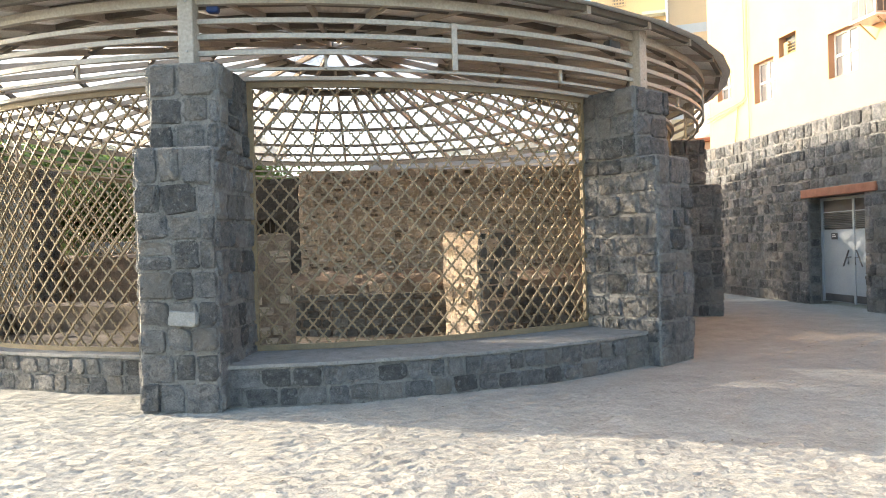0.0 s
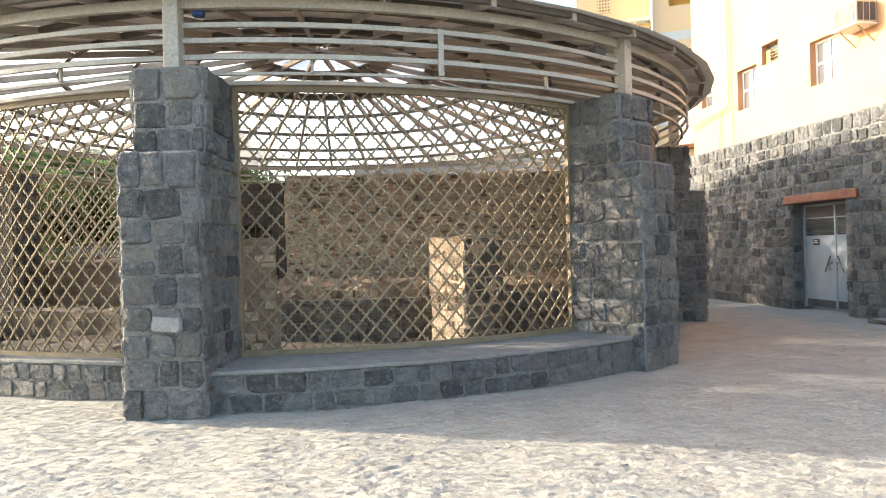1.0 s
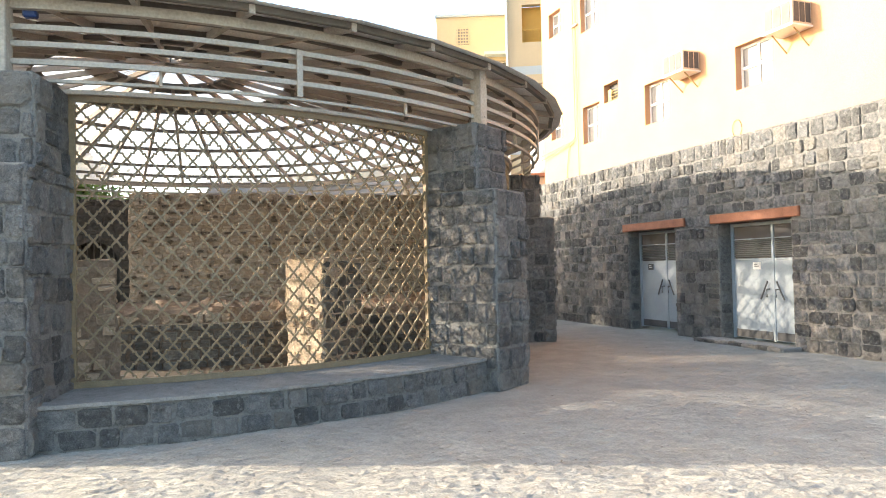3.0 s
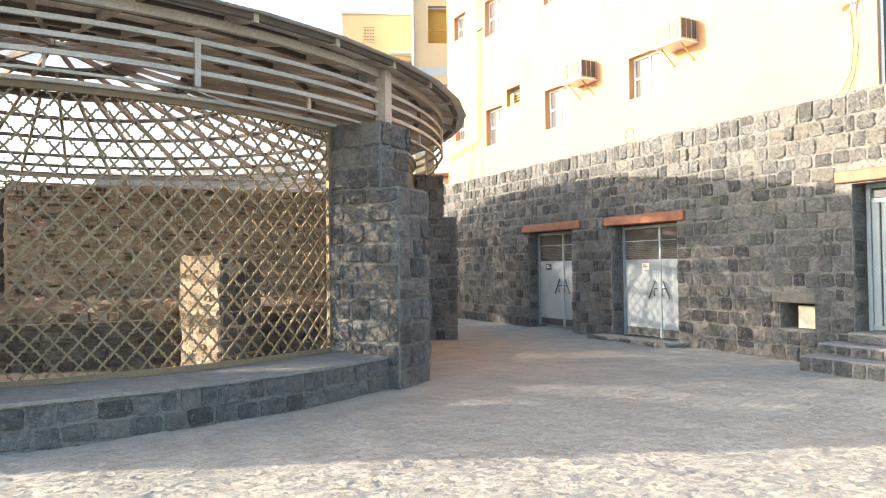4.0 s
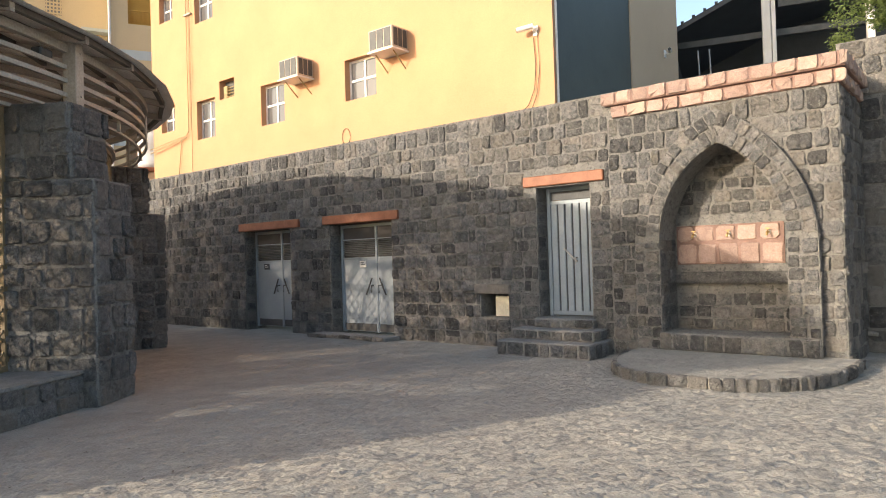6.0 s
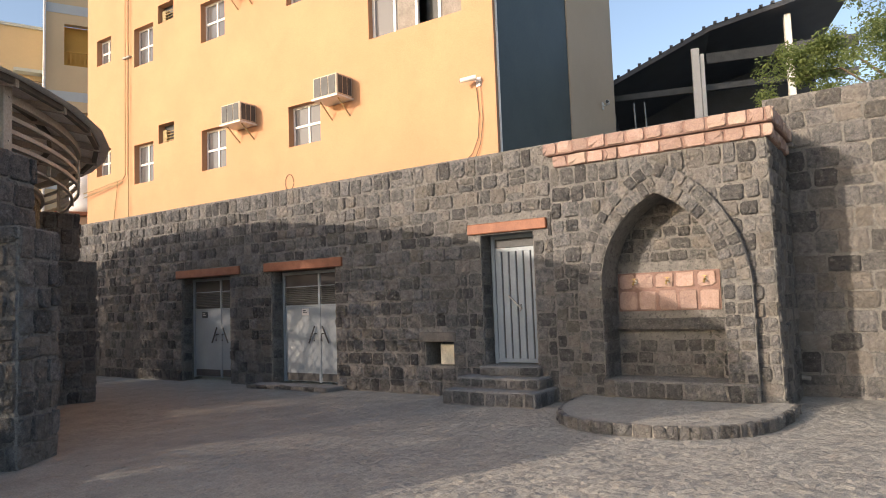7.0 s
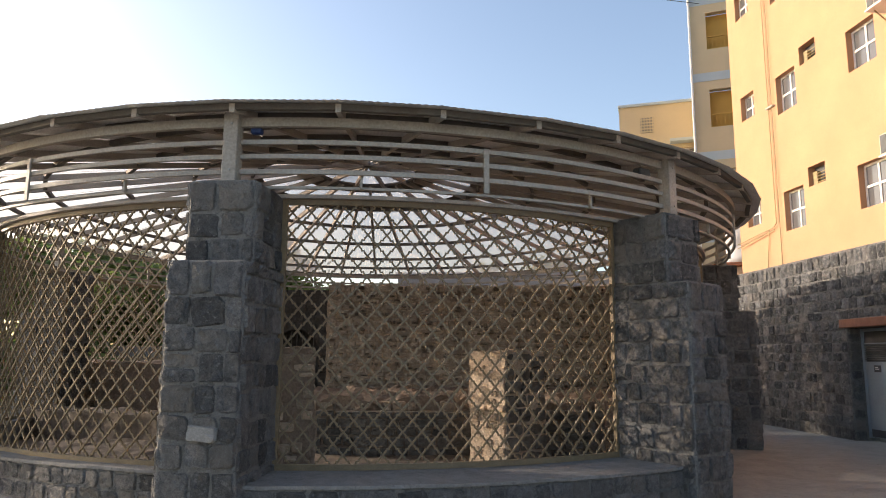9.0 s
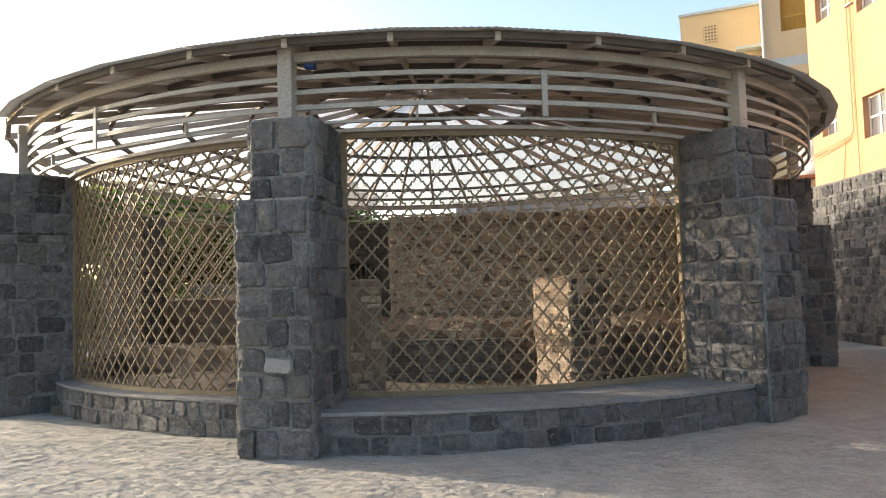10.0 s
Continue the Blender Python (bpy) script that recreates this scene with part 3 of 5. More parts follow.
def pavilion_roof():
    ob = thing("pavilion_roof", ring_pose(0), "low conical corrugated roof on brown rafters with a slatted frieze", "roof")
    # slatted frieze, bay by bay
    for k, a in enumerate(ANGLES):
        a1 = a + STEP
        for name, ro, z0, z1, thick in (("ring_beam", 6.76, 3.855, 3.95, 0.06), ("slat", 6.75, 3.67, 3.718, 0.035), ("slat", 6.75, 3.52, 3.568, 0.035),
                                        ("slat", 6.75, 3.36, 3.408, 0.035), ("hung_rail", 6.66, 3.228, 3.256, 0.04), ("header_beam", 6.28, 3.222, 3.262, 0.08)):
            bm = bmesh.new()
            arc_bar(bm, ro - thick, ro, z0, z1, a + 0.6, a1 - 0.6, 22)
            part(name, bm, M_RAFTER if name == "header_beam" else M_SLAT, ob)
        bm = bmesh.new()
        box(bm, -0.075, 0.075, -6.85, -6.69, TOP - 0.01, 3.98, 0.008)
        bmesh.ops.transform(bm, matrix=pose(0, 0, 0, 0, 0, a), verts=bm.verts)
        post = part("post", bm, M_SLAT, ob)
        for z in (3.38, 3.86):
            bm = bmesh.new()
            tube(bm, [(0.01, -6.84, z), (0.01, -6.862, z)], 0.012, 8)
            bmesh.ops.transform(bm, matrix=pose(0, 0, 0, 0, 0, a), verts=bm.verts)
            part("bolt", bm, M_STEEL, post)
        for f, z0, z1, w in ((0.5, 3.235, 3.72, 0.03), (0.25, 3.235, 3.37, 0.014), (0.76, 3.235, 3.37, 0.014)):
            bm = bmesh.new()
            box(bm, -w, w, -6.775 if f == 0.5 else -6.70, -6.752 if f == 0.5 else -6.66, z0, z1, 0.004)
            bmesh.ops.transform(bm, matrix=pose(0, 0, 0, 0, 0, a + STEP * f), verts=bm.verts)
            part("hanger", bm, M_SLAT, ob)
    # rafters: every other one stops at the outer ring beam, every fourth runs up to the hub
    turn = 360.0 / RAFTERS
    for i in range(RAFTERS):
        a = -2.5 + turn * i
        end = 0.1 if i % 4 == 0 else 1.0 if i % 2 == 0 else 2.25
        bm = bmesh.new()
        e = []
        for r, deep in ((7.02, 0.10), (end, 0.10)):
            for x, z in ((-.028, -deep), (.028, -deep), (.028, -0.012), (-.028, -0.012)):
                e.append(bm.verts.new((x, -r, roof_z(r) + z)))
        for f in ((0, 1, 2, 3), (7, 6, 5, 4), (0, 4, 5, 1), (1, 5, 6, 2), (2, 6, 7, 3), (3, 7, 4, 0)):
            bm.faces.new([e[q] for q in f])
        bmesh.ops.transform(bm, matrix=pose(0, 0, 0, 0, 0, a), verts=bm.verts)
        part("rafter", bm, M_RAFTER, ob)
    for r, deep in ((6.98, 0.075), (6.35, 0.075), (5.6, 0.075), (4.45, 0.08), (3.3, 0.08), (2.25, 0.08), (1.0, 0.06)):
        bm = bmesh.new()
        arc_bar(bm, r - 0.03, r + 0.03, roof_z(r) - deep, roof_z(r) - 0.010, -2.5, 357.5, RAFTERS)
        part("purlin", bm, M_PURLIN, ob)
    # broad dark flashings where one ring of sheets ends on the next
    for r0, r1 in ((1.0, 1.42), (2.08, 2.44)):
        bm = bmesh.new()
        arc_bar(bm, r0, r1, -0.012, -0.006, 72, 288, RAFTERS)
        for v in bm.verts:
            v.co.z += roof_z(math.hypot(v.co.x, v.co.y))
        part("flashing", bm, M_PURLIN, ob)
    bm = bmesh.new()
    tube(bm, [(0, 0, roof_z(0) - 0.10), (0, 0, roof_z(0) + 0.03)], 0.13, 16)
    part("hub", bm, M_PURLIN, ob, "dark steel hub ring at the peak")
    # flat sheets from rafter to rafter: grey metal near the eaves towards the yard, milky plastic within
    for i in range(RAFTERS):
        a0 = -2.5 + turn * i
        mid = (a0 + turn / 2 + 180) % 360 - 180
        outer = 0.5 if -48 < mid < 66 else 2.2 if 0 < mid < 112 else EAVE_R
        for name, r0, r1, mat, lift, text in (("metal_sheet", max(0.15, outer - 0.12), EAVE_R, M_SHEET, 0.0, "weathered grey corrugated metal"), ("milky_sheet", 0.2, outer, M_CLEAR if -128 < mid < -40 else M_MILKY, 0.012, "translucent milky corrugated plastic")):
            if r1 - r0 < 0.5:
                continue
            n = 72
            verts, quads = [], []
            for row in range(4):
                r = r0 + (r1 - r0) * row / 3
                pa, pb = radians(a0 - 0.1), radians(a0 + turn + 0.1)
                for c in range(n + 1):
                    f = c / n
                    x = r * (math.sin(pa) * (1 - f) + math.sin(pb) * f)
                    y = -r * (math.cos(pa) * (1 - f) + math.cos(pb) * f)
                    wob = 0.003 * math.sin(2 * math.pi * c / 5.14)
                    verts.append((x, y, roof_z(r) + lift + 0.006 + wob + 0.004 * (i % 2)))
            for row in range(3):
                for c in range(n):
                    q = row * (n + 1) + c
                    quads.append((q, q + 1, q + n + 2, q + n + 1))
            raw_mesh(name, verts, quads, mat, ob, text if i == 0 else "")
    return ob


pavilion_roof()


def small_box(name, angle, r, z, size, mat, label, category):
    """A little thing on the frieze, with a rounded body and a hook."""
    ob = thing(name, ring_pose(angle, r, z), label, category)
    w, d, h = size
    box_part("box_body", (-w / 2, w / 2, -d / 2, d / 2, 0, h), mat, ob, 0.015)
    bm = bmesh.new()
    tube(bm, [(0, 0, h), (0, 0.01, h + 0.05), (0, 0.05, h + 0.07)], 0.008, 6)
    part("hook", bm, M_STEEL, ob)


small_box("blue_container", FIRST + 1.75, 6.66, 3.80, (0.12, 0.08, 0.07), M_BLUE, "small dark blue plastic container on the frieze beside a post", "container")
small_box("dark_lamp", FIRST + STEP - 2.6, 6.62, 3.74, (0.2, 0.12, 0.10), M_DARK, "dark lamp housing hanging in the slatted frieze", "lamp")


# ---- the ruin inside the pavilion ----
def rough_block(name, m, size, mat, label, category, amp=0.05, cells=14, lean=0.0, seed=0, wave=2.2, taper=0.0):
    """A worn mud or rubble block: a fine-meshed box, its faces pushed about."""
    sx, sy, sz = size
    bm = bmesh.new()
    box(bm, -sx / 2, sx / 2, -sy / 2, sy / 2, 0, sz)
    cut = max(sx, sy, sz) / cells
    for axis, ln in ((0, sx), (1, sy), (2, sz)):
        n = max(1, round(ln / cut))
        for i in range(1, n):
            co = [0, 0, 0]
            no = [0, 0, 0]
            co[axis] = (ln * i / n) if axis == 2 else -ln / 2 + ln * i / n
            no[axis] = 1
            bmesh.ops.bisect_plane(bm, geom=bm.verts[:] + bm.edges[:] + bm.faces[:], plane_co=co, plane_no=no)
    for v in bm.verts:
        p = v.co * wave + Vector((seed * 7.1, seed * 3.3, 0))
        k = noise.noise_vector(p) * amp + noise.noise_vector(p * 3.1) * amp * 0.45
        k.z *= min(1, v.co.z / 0.2)
        v.co += k
        v.co.x += lean * v.co.z
        v.co.x *= 1 + taper * (1 - v.co.z / sz)
    ob = part(name, bm, mat)
    ob.matrix_world = m
    return tagged(ob, label, category)


rough_block("mud_wall", pose(0.35, 15.95, 0, 0, 0, 1.0), (7.2, 0.5, 3.17), M_MUD, "tall ruined mud-plastered wall with many pits", "wall", 0.05, 90, seed=1, wave=3.2)
def pier_stones(ob, size, keep, front=None):
    """Lumps of rubble that show in the faces of a mud pier."""
    sx, sy, sz = size
    kw = dict(wide=(0.10, 0.26), tall=(0.08, 0.15), gap=0.02, proud=(0.012, 0.035))
    sides = [(turned(0, -sy / 2, 0, 0), courses(-sx / 2, sx / 2, 0.1, sz - 0.08, **kw)), (turned(-sx / 2, 0, 0, -90), courses(-sy / 2, sy / 2, 0.1, sz - 0.08, **kw)), (turned(sx / 2, 0, 0, 90), courses(-sy / 2, sy / 2, 0.1, sz - 0.08, **kw))]
    if front is not None:
        LATER.append((ob, [(turned(0, -sy / 2, 0, 0), courses(-sx / 2, sx / 2, 0.05, sz - 0.05, wide=(0.16, 0.34), tall=(0.13, 0.24), gap=0.02, proud=(0.02, 0.04)))], 60, front))
        sides = sides[1:]
    LATER.append((ob, [(m, [s for s in st if rng.random() < keep]) for m, st in sides], 120, M_MUDPIECE))


pier = rough_block("mud_pier", pose(0.5, 10.5, 0, 0, 0, 42), (0.80, 0.72, 1.66), M_MUD, "short broken mud pier, one side in the sun", "pier", 0.05, 18, seed=2)
pier_stones(pier, (0.80, 0.72, 1.66), 0.4, M_DARKRUBBLE)
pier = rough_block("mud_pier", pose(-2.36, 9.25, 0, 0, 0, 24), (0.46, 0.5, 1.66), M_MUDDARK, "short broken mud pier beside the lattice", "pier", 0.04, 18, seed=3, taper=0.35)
pier_stones(pier, (0.48, 0.52, 1.66), 0.4)
# darker mud on the bank makes up for sun it should not get
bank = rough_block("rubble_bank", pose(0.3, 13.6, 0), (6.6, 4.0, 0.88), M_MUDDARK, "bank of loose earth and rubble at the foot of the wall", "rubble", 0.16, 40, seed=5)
LATER.append((bank, [(turned(0, -2.0, 0, 0), [s for s in courses(-3.2, 3.2, 0.02, 0.85, wide=(0.12, 0.3), tall=(0.09, 0.17), proud=(0.03, 0.09)) if rng.random() < 0.6])], 200, M_MUDPIECE))
rough_block("end_wall", pose(3.35, 12.6, 0, 0, 0, 96), (3.2, 0.5, 1.15), M_MUD, "ruined mud wall standing at an angle", "wall", 0.05, 40, seed=7)


def mud_facing(m, wide, tall, label_of):
    """Rubble set in mud on the face of a ruined wall: small pieces, joined."""
    ob = thing("mud_rubble_facing", m, label_of, "wall facing")
    st = courses(-wide / 2, wide / 2, 0.0, tall, wide=(0.06, 0.24), tall=(0.045, 0.11), gap=0.006, proud=(0.012, 0.045))
    lay_stones(ob, [(Matrix(), [s for s in st if rng.random() < 0.82])], 300, M_MUDONE, M_MUDBRICK, near=lambda p: abs(p.x) + abs(p.z - 1.8))
    # pits are not hollow: dark lumps paint the shade in them
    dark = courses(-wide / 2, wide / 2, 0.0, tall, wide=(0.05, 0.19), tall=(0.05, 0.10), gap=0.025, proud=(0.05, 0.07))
    lay_stones(ob, [(Matrix(), [s for s in dark if rng.random() < 0.17])], 0, M_EARTHSHADE, M_EARTHSHADE)


mud_facing(pose(0.35, 15.70, 0, 0, 0, 1.0), 7.1, 3.14, "pitted rubble and mud facing of the tall ruined wall")
# earth colour instead of mud: the shade on this wall is painted in
rough_block("mud_wall", pose(-6.2, 12.6, 0, 0, 0, -20), (4.4, 0.6, 0.56), M_EARTHSHADE, "low ruined mud wall inside the pavilion", "wall", 0.08, 30, seed=11)
# this wall's shade is put into its darker mud colour
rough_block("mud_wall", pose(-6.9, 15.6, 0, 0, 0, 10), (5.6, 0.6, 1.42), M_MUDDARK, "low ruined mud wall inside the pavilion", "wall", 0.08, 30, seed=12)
# fill kept dark in colour, as the sun should not reach it
rough_block("earth_fill", pose(-5.6, 10.9, 0, 0, 0, 30), (3.6, 3.0, 0.14), M_EARTHSHADE, "trodden earth heaped inside the pavilion, coloured dark for shade", "earth", 0.08, 24, seed=13)


def earth_floor():
    """The earth floor inside the ring, its colour darkened for the shade there."""
    bm = bmesh.new()
    rings = []
    for r in (0.0, 1.0, 2.0, 3.0, 4.0, 5.0, 6.04):
        rings.append([bm.verts.new((r * math.sin(a), r * math.cos(a), 0.05 + (0.05 * noise.noise(Vector((r * math.sin(a), r * math.cos(a), 0))) if 0 < r < 6 else 0))) for a in [2 * math.pi * i / 48 for i in range(48)]])
    for p, q in zip(rings, rings[1:]):
        for i in range(48):
            bm.faces.new((p[i], p[(i + 1) % 48], q[(i + 1) % 48], q[i]))
    bmesh.ops.remove_doubles(bm, verts=bm.verts, dist=1e-4)
    ob = part("floor", bm, M_EARTHSHADE, smooth=True)
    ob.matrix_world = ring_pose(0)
    tagged(ob, "trodden earth floor inside the pavilion, coloured dark for shade", "floor", kind="structure")


earth_floor()


def inner_wall():
    for x, y, wide, high in ((-1.25, 11.2, 2.5, 0.72), (1.3, 11.25, 1.5, 0.76)):
        ob = thing("inner_low_wall", pose(x, y, 0), "low dark rubble wall inside the pavilion", "low wall", "low walls of the ruin")
        bm = bmesh.new()
        box(bm, -wide / 2, wide / 2, 0.02, 0.45, 0, high - 0.02, 0.03)
        part("mortar_core", bm, M_EARTHSHADE, ob)
        LATER.append((ob, [(turned(0, 0.02, 0, 0), courses(-wide / 2, wide / 2, 0, high, wide=(0.14, 0.34), tall=(0.11, 0.19)))], 90, M_DARKRUBBLE))


inner_wall()


def arch_points(x0, x1, spring, apex, steps=10):
    """A pointed arch of two round arcs, from its left foot over the tip to its right foot."""
    w, h = (x1 - x0) / 2, apex - spring
    big = (h * h + w * w) / (2 * w)
    last = math.acos((big - w) / big)
    left = [(x0 + big - big * math.cos(last * i / steps), spring + big * math.sin(last * i / steps)) for i in range(steps + 1)]
    return left + [(x0 + x1 - x, z) for x, z in left[-2::-1]]


def round_arch_wall():
    """The dark wall at the back, with a barred arched opening."""
    ob = thing("arched_wall", pose(-4.05, 16.1, 0), "dark stone wall with a barred arched opening", "wall")
    bm = bmesh.new()
    x0, x1, z1 = -1.2, 0.9, 3.09
    pts = [(0.52 * math.cos(a), 1.66 + 0.52 * math.sin(a)) for a in [math.pi * i / 14 for i in range(15)]]
    loop = [(x1, 0), (x1, z1), (x0, z1), (x0, 0), (-0.52, 0), *[p for p in reversed(pts)], (0.52, 0)]
    face = bm.faces.new([bm.verts.new((x, 0, z)) for x, z in loop])
    more = bmesh.ops.extrude_face_region(bm, geom=[face])["geom"]
    bmesh.ops.translate(bm, vec=(0, 0.4, 0), verts=[g for g in more if isinstance(g, bmesh.types.BMVert)])
    bmesh.ops.triangulate(bm, faces=bm.faces)
    part("wall_body", bm, M_ARCHDARK, ob)
    # dark panel behind the bars, painted shade for the unlit room
    box_part("recess_back", (-0.6, 0.6, 0.401, 0.45, 0, 2.3), M_ARCHDARK, ob)
    for x in (-.39, -.26, -.13, 0, .13, .26, .39):
        bm = bmesh.new()
        tube(bm, [(x, 0.1, 0), (x, 0.1, 1.66 + math.sqrt(.27 - x * x))], 0.012, 6)
        part("bar", bm, M_PURLIN, ob)
    LATER.append((ob, [(turned(0, 0, 0, 0), courses(x0, x1, 0, z1, holes=((-.52, .52, 0, 2.2),), wide=(0.2, 0.4), tall=(0.16, 0.24)))], 40, M_ARCHDARK))


round_arch_wall()


# ---- the long basalt wall on the far side of the yard: x along it, y into it ----
WALL = Matrix(((0.12189, 0.99254, 0, 7.55), (-0.99254, 0.12189, 0, 14.2), (0, 0, 1, 0), (0, 0, 0, 1)))
WALL_TOP = 3.74
DOORS = [(-0.21, 1.39, -0.05, 2.2), (2.62, 4.30, -0.05, 2.2), (7.39, 8.30, 0.50, 2.5)]
HOLE = (6.27, 6.82, 0.47, 0.85)
NICHE = (9.37, 10.95, 0.13, 2.86)
BAND = (9.02, 11.30, 1.50, 3.28, 0.12)   # raised surround of the niche: foot, foot, springing, tip, how far it stands out
SPRING = 1.62


def main_wall():
    ob = thing("wall_east", WALL, "long wall of coursed dark basalt blocks with pale joints", "wall", kind="structure")
    holes = [*DOORS, HOLE, NICHE]
    slab = (6.16, 6.86, 0.85, 1.01)   # one long stone over the hatch
    pierced("mortar_core", -4.6, 11.55, -0.1, WALL_TOP, 0.5, holes, M_MORTAR, ob)
    bm = bmesh.new()
    box(bm, -4.6, 11.0, 0.01, 0.5, WALL_TOP, WALL_TOP + 0.03, 0.01)
    part("coping", bm, M_MORTAR, ob)
    # spandrels that turn the square opening of the niche into a pointed arch
    for half in (0, 1):
        pts = arch_points(NICHE[0], NICHE[1], SPRING, NICHE[3] - 0.02, 12)
        pts = pts[:13] if half == 0 else pts[12:]
        corner = (NICHE[0], NICHE[3]) if half == 0 else (NICHE[1], NICHE[3])
        bm = bmesh.new()
        fr = [bm.verts.new((x, 0.0, z)) for x, z in pts]
        bk = [bm.verts.new((x, 0.5, z)) for x, z in pts]
        cf, cb = bm.verts.new((corner[0], 0.0, corner[1])), bm.verts.new((corner[0], 0.5, corner[1]))
        for i in range(len(pts) - 1):
            bm.faces.new((fr[i], fr[i + 1], bk[i + 1], bk[i]))
            bm.faces.new((cf, fr[i + 1], fr[i]))
            bm.faces.new((cb, bk[i], bk[i + 1]))
        part("spandrel", bm, M_MORTAR, ob)
    lint = [(-0.37, 1.72, 2.2, 2.37), (2.45, 4.49, 2.2, 2.37), (7.18, 8.54, 2.52, 2.68)]
    kw = dict(wide=(0.14, 0.32), tall=(0.185, 0.245), proud=(0.010, 0.036))
    stones = courses(-4.6, 8.62, 0.0, WALL_TOP, holes=[*holes, *lint, slab], **kw) + courses(8.62, 11.55, 0.0, 3.38, holes=holes, **kw)
    # stones on the spandrels
    arch = arch_points(NICHE[0], NICHE[1], SPRING, NICHE[3] - 0.02, 24)
    def under_arch(x, z):
        return any(z < max(za, zb) + 0.02 and min(xa, xb) <= x <= max(xa, xb) for (xa, za), (xb, zb) in zip(arch, arch[1:]))

    for s in courses(NICHE[0], NICHE[1], SPRING, NICHE[3], wide=(0.08, 0.17), tall=(0.10, 0.15)):
        if not any(under_arch(s[0] + i * s[2] / 2, s[1] - s[3] / 2) for i in (-1, 0, 1)):
            stones.append(s)
    jambs = []
    for x0, x1, z0, z1 in DOORS:
        jambs.append((turned(x0, 0, 0, 90), courses(0.02, 0.26, max(z0, 0), z1)))
        jambs.append((turned(x1, 0, 0, -90), courses(-0.26, -0.02, max(z0, 0), z1)))
    jambs.append((turned(NICHE[0], 0, 0, 90), courses(-0.11, 0.45, 0.36, SPRING)))
    jambs.append((turned(11.55, 0, 0, 90), courses(0.0, 1.58, 0.0, 3.38)))
    LATER.append((ob, [(Matrix(), stones), *jambs], 300))
    bm = bmesh.new()
    box(bm, slab[0], slab[1], -0.04, 0.1, slab[2], slab[3], 0.018)
    for v in bm.verts:
        v.co += noise.noise_vector(v.co * 4) * 0.014
    part("hatch_lintel", bm, M_LONGSTONE, ob, "long brownish stone over the hatch")
    for x0, x1, z0, z1 in lint:
        bm = bmesh.new()
        box(bm, x0, x1, -0.05, 0.25, z0, z1, 0.012)
        for v in bm.verts:
            v.co += noise.noise_vector(v.co * 2) * 0.008
        lo = part("lintel", bm, M_LINTEL)
        lo.matrix_world = WALL
        tagged(lo, "red-brown timber lintel over a doorway", "lintel", "lintels over the doors")
    return ob


wall_east = main_wall()


def arch_surround():
    """The raised stone band round the niche."""
    ob = thing("arch_surround", WALL, "raised pointed arch of small basalt blocks round the fountain niche", "arch")
    x0, x1, spring, tip, out = BAND
    n = 20
    inner = [(NICHE[0], 0.13), *arch_points(NICHE[0], NICHE[1], SPRING, NICHE[3] - 0.02, n), (NICHE[1], 0.13)]
    outer = [(x0, 0.13), *arch_points(x0, x1, spring, tip, n), (x1, 0.13)]
    bm = bmesh.new()
    ring = [[bm.verts.new((x, y, z)) for x, z in pts] for pts, y in ((inner, -out), (outer, -out), (inner, 0.02), (outer, 0.02))]
    for i in range(len(inner) - 1):
        for a, b in ((0, 1), (2, 0), (1, 3)):
            bm.faces.new((ring[a][i], ring[a][i + 1], ring[b][i + 1], ring[b][i]))
    part("mortar_core", bm, M_MORTAR, ob)
    st = []
    for a, b in ((x0, NICHE[0]), (NICHE[1], x1)):
        st += courses(a, b, 0.36 if a > 10 else 0.0, 1.58, wide=(0.12, 0.22), tall=(0.12, 0.17))
    # voussoirs: an inner and an outer row, set across the arch
    for f, tall, wide in ((0.26, 0.5, 0.125), (0.76, 0.46, 0.15)):
        mid = [(xi + (xo - xi) * f, zi + (zo - zi) * f, math.hypot(xo - xi, zo - zi)) for (xi, zi), (xo, zo) in zip(inner, outer)]
        run = -0.06
        for (xa, za, band), (xb, zb, _) in zip(mid[1:-1], mid[2:-1]):
            step = math.hypot(xb - xa, zb - za)
            t = wide - run
            while t <= step:
                x, z = xa + (xb - xa) * t / step, za + (zb - za) * t / step
                if z > 1.64:
                    st.append((x, z, wide - 0.012, band * tall - 0.012, rng.uniform(.012, .03), -math.degrees(math.atan2(zb - za, xb - xa)) + rng.uniform(-3, 3)))
                t += wide
            run = (run + step) % wide
    LATER.append((ob, [(pose(0, -out, 0), st), (turned(x1, 0, 0, 90), courses(-out, 0.0, 0.13, 1.6, wide=(0.12, 0.13), tall=(0.15, 0.2), proud=(0.006, 0.015)))], 300))


arch_surround()


def pink_cap():
    ob = thing("pink_cornice", WALL, "two stepped courses of pink stone along the wall head", "cornice")
    bm = bmesh.new()
    box(bm, 8.70, 11.59, -0.03, 1.55, 3.385, 3.56, 0.01)
    box(bm, 8.60, 11.64, -0.085, 1.55, 3.562, 3.74, 0.01)
    part("mortar_core", bm, M_PINKMORTAR, ob)
    rows = []
    for z0, z1, out, x0 in ((3.38, 3.555, 0.05, 8.68), (3.565, 3.75, 0.10, 8.55)):
        x = x0
        while x < 11.63:
            w = min(rng.uniform(0.2, 0.34), 11.65 - x)
            rows.append((pose(0, 0.02 - out, 0), [(x + w / 2, (z0 + z1) / 2, w - 0.02, z1 - z0 - 0.015, rng.uniform(0.02, 0.035), rng.uniform(-1.5, 1.5))]))
            x += w
        y = -out
        while y < 1.45:
            w = rng.uniform(0.2, 0.32)
            rows.append((turned(11.53 + out, 0, 0, 90), [(y + w / 2, (z0 + z1) / 2, w - 0.02, z1 - z0 - 0.015, rng.uniform(0.02, 0.035), 0)]))
            y += w
    LATER.append((ob, rows, 300, M_PINK))


pink_cap()


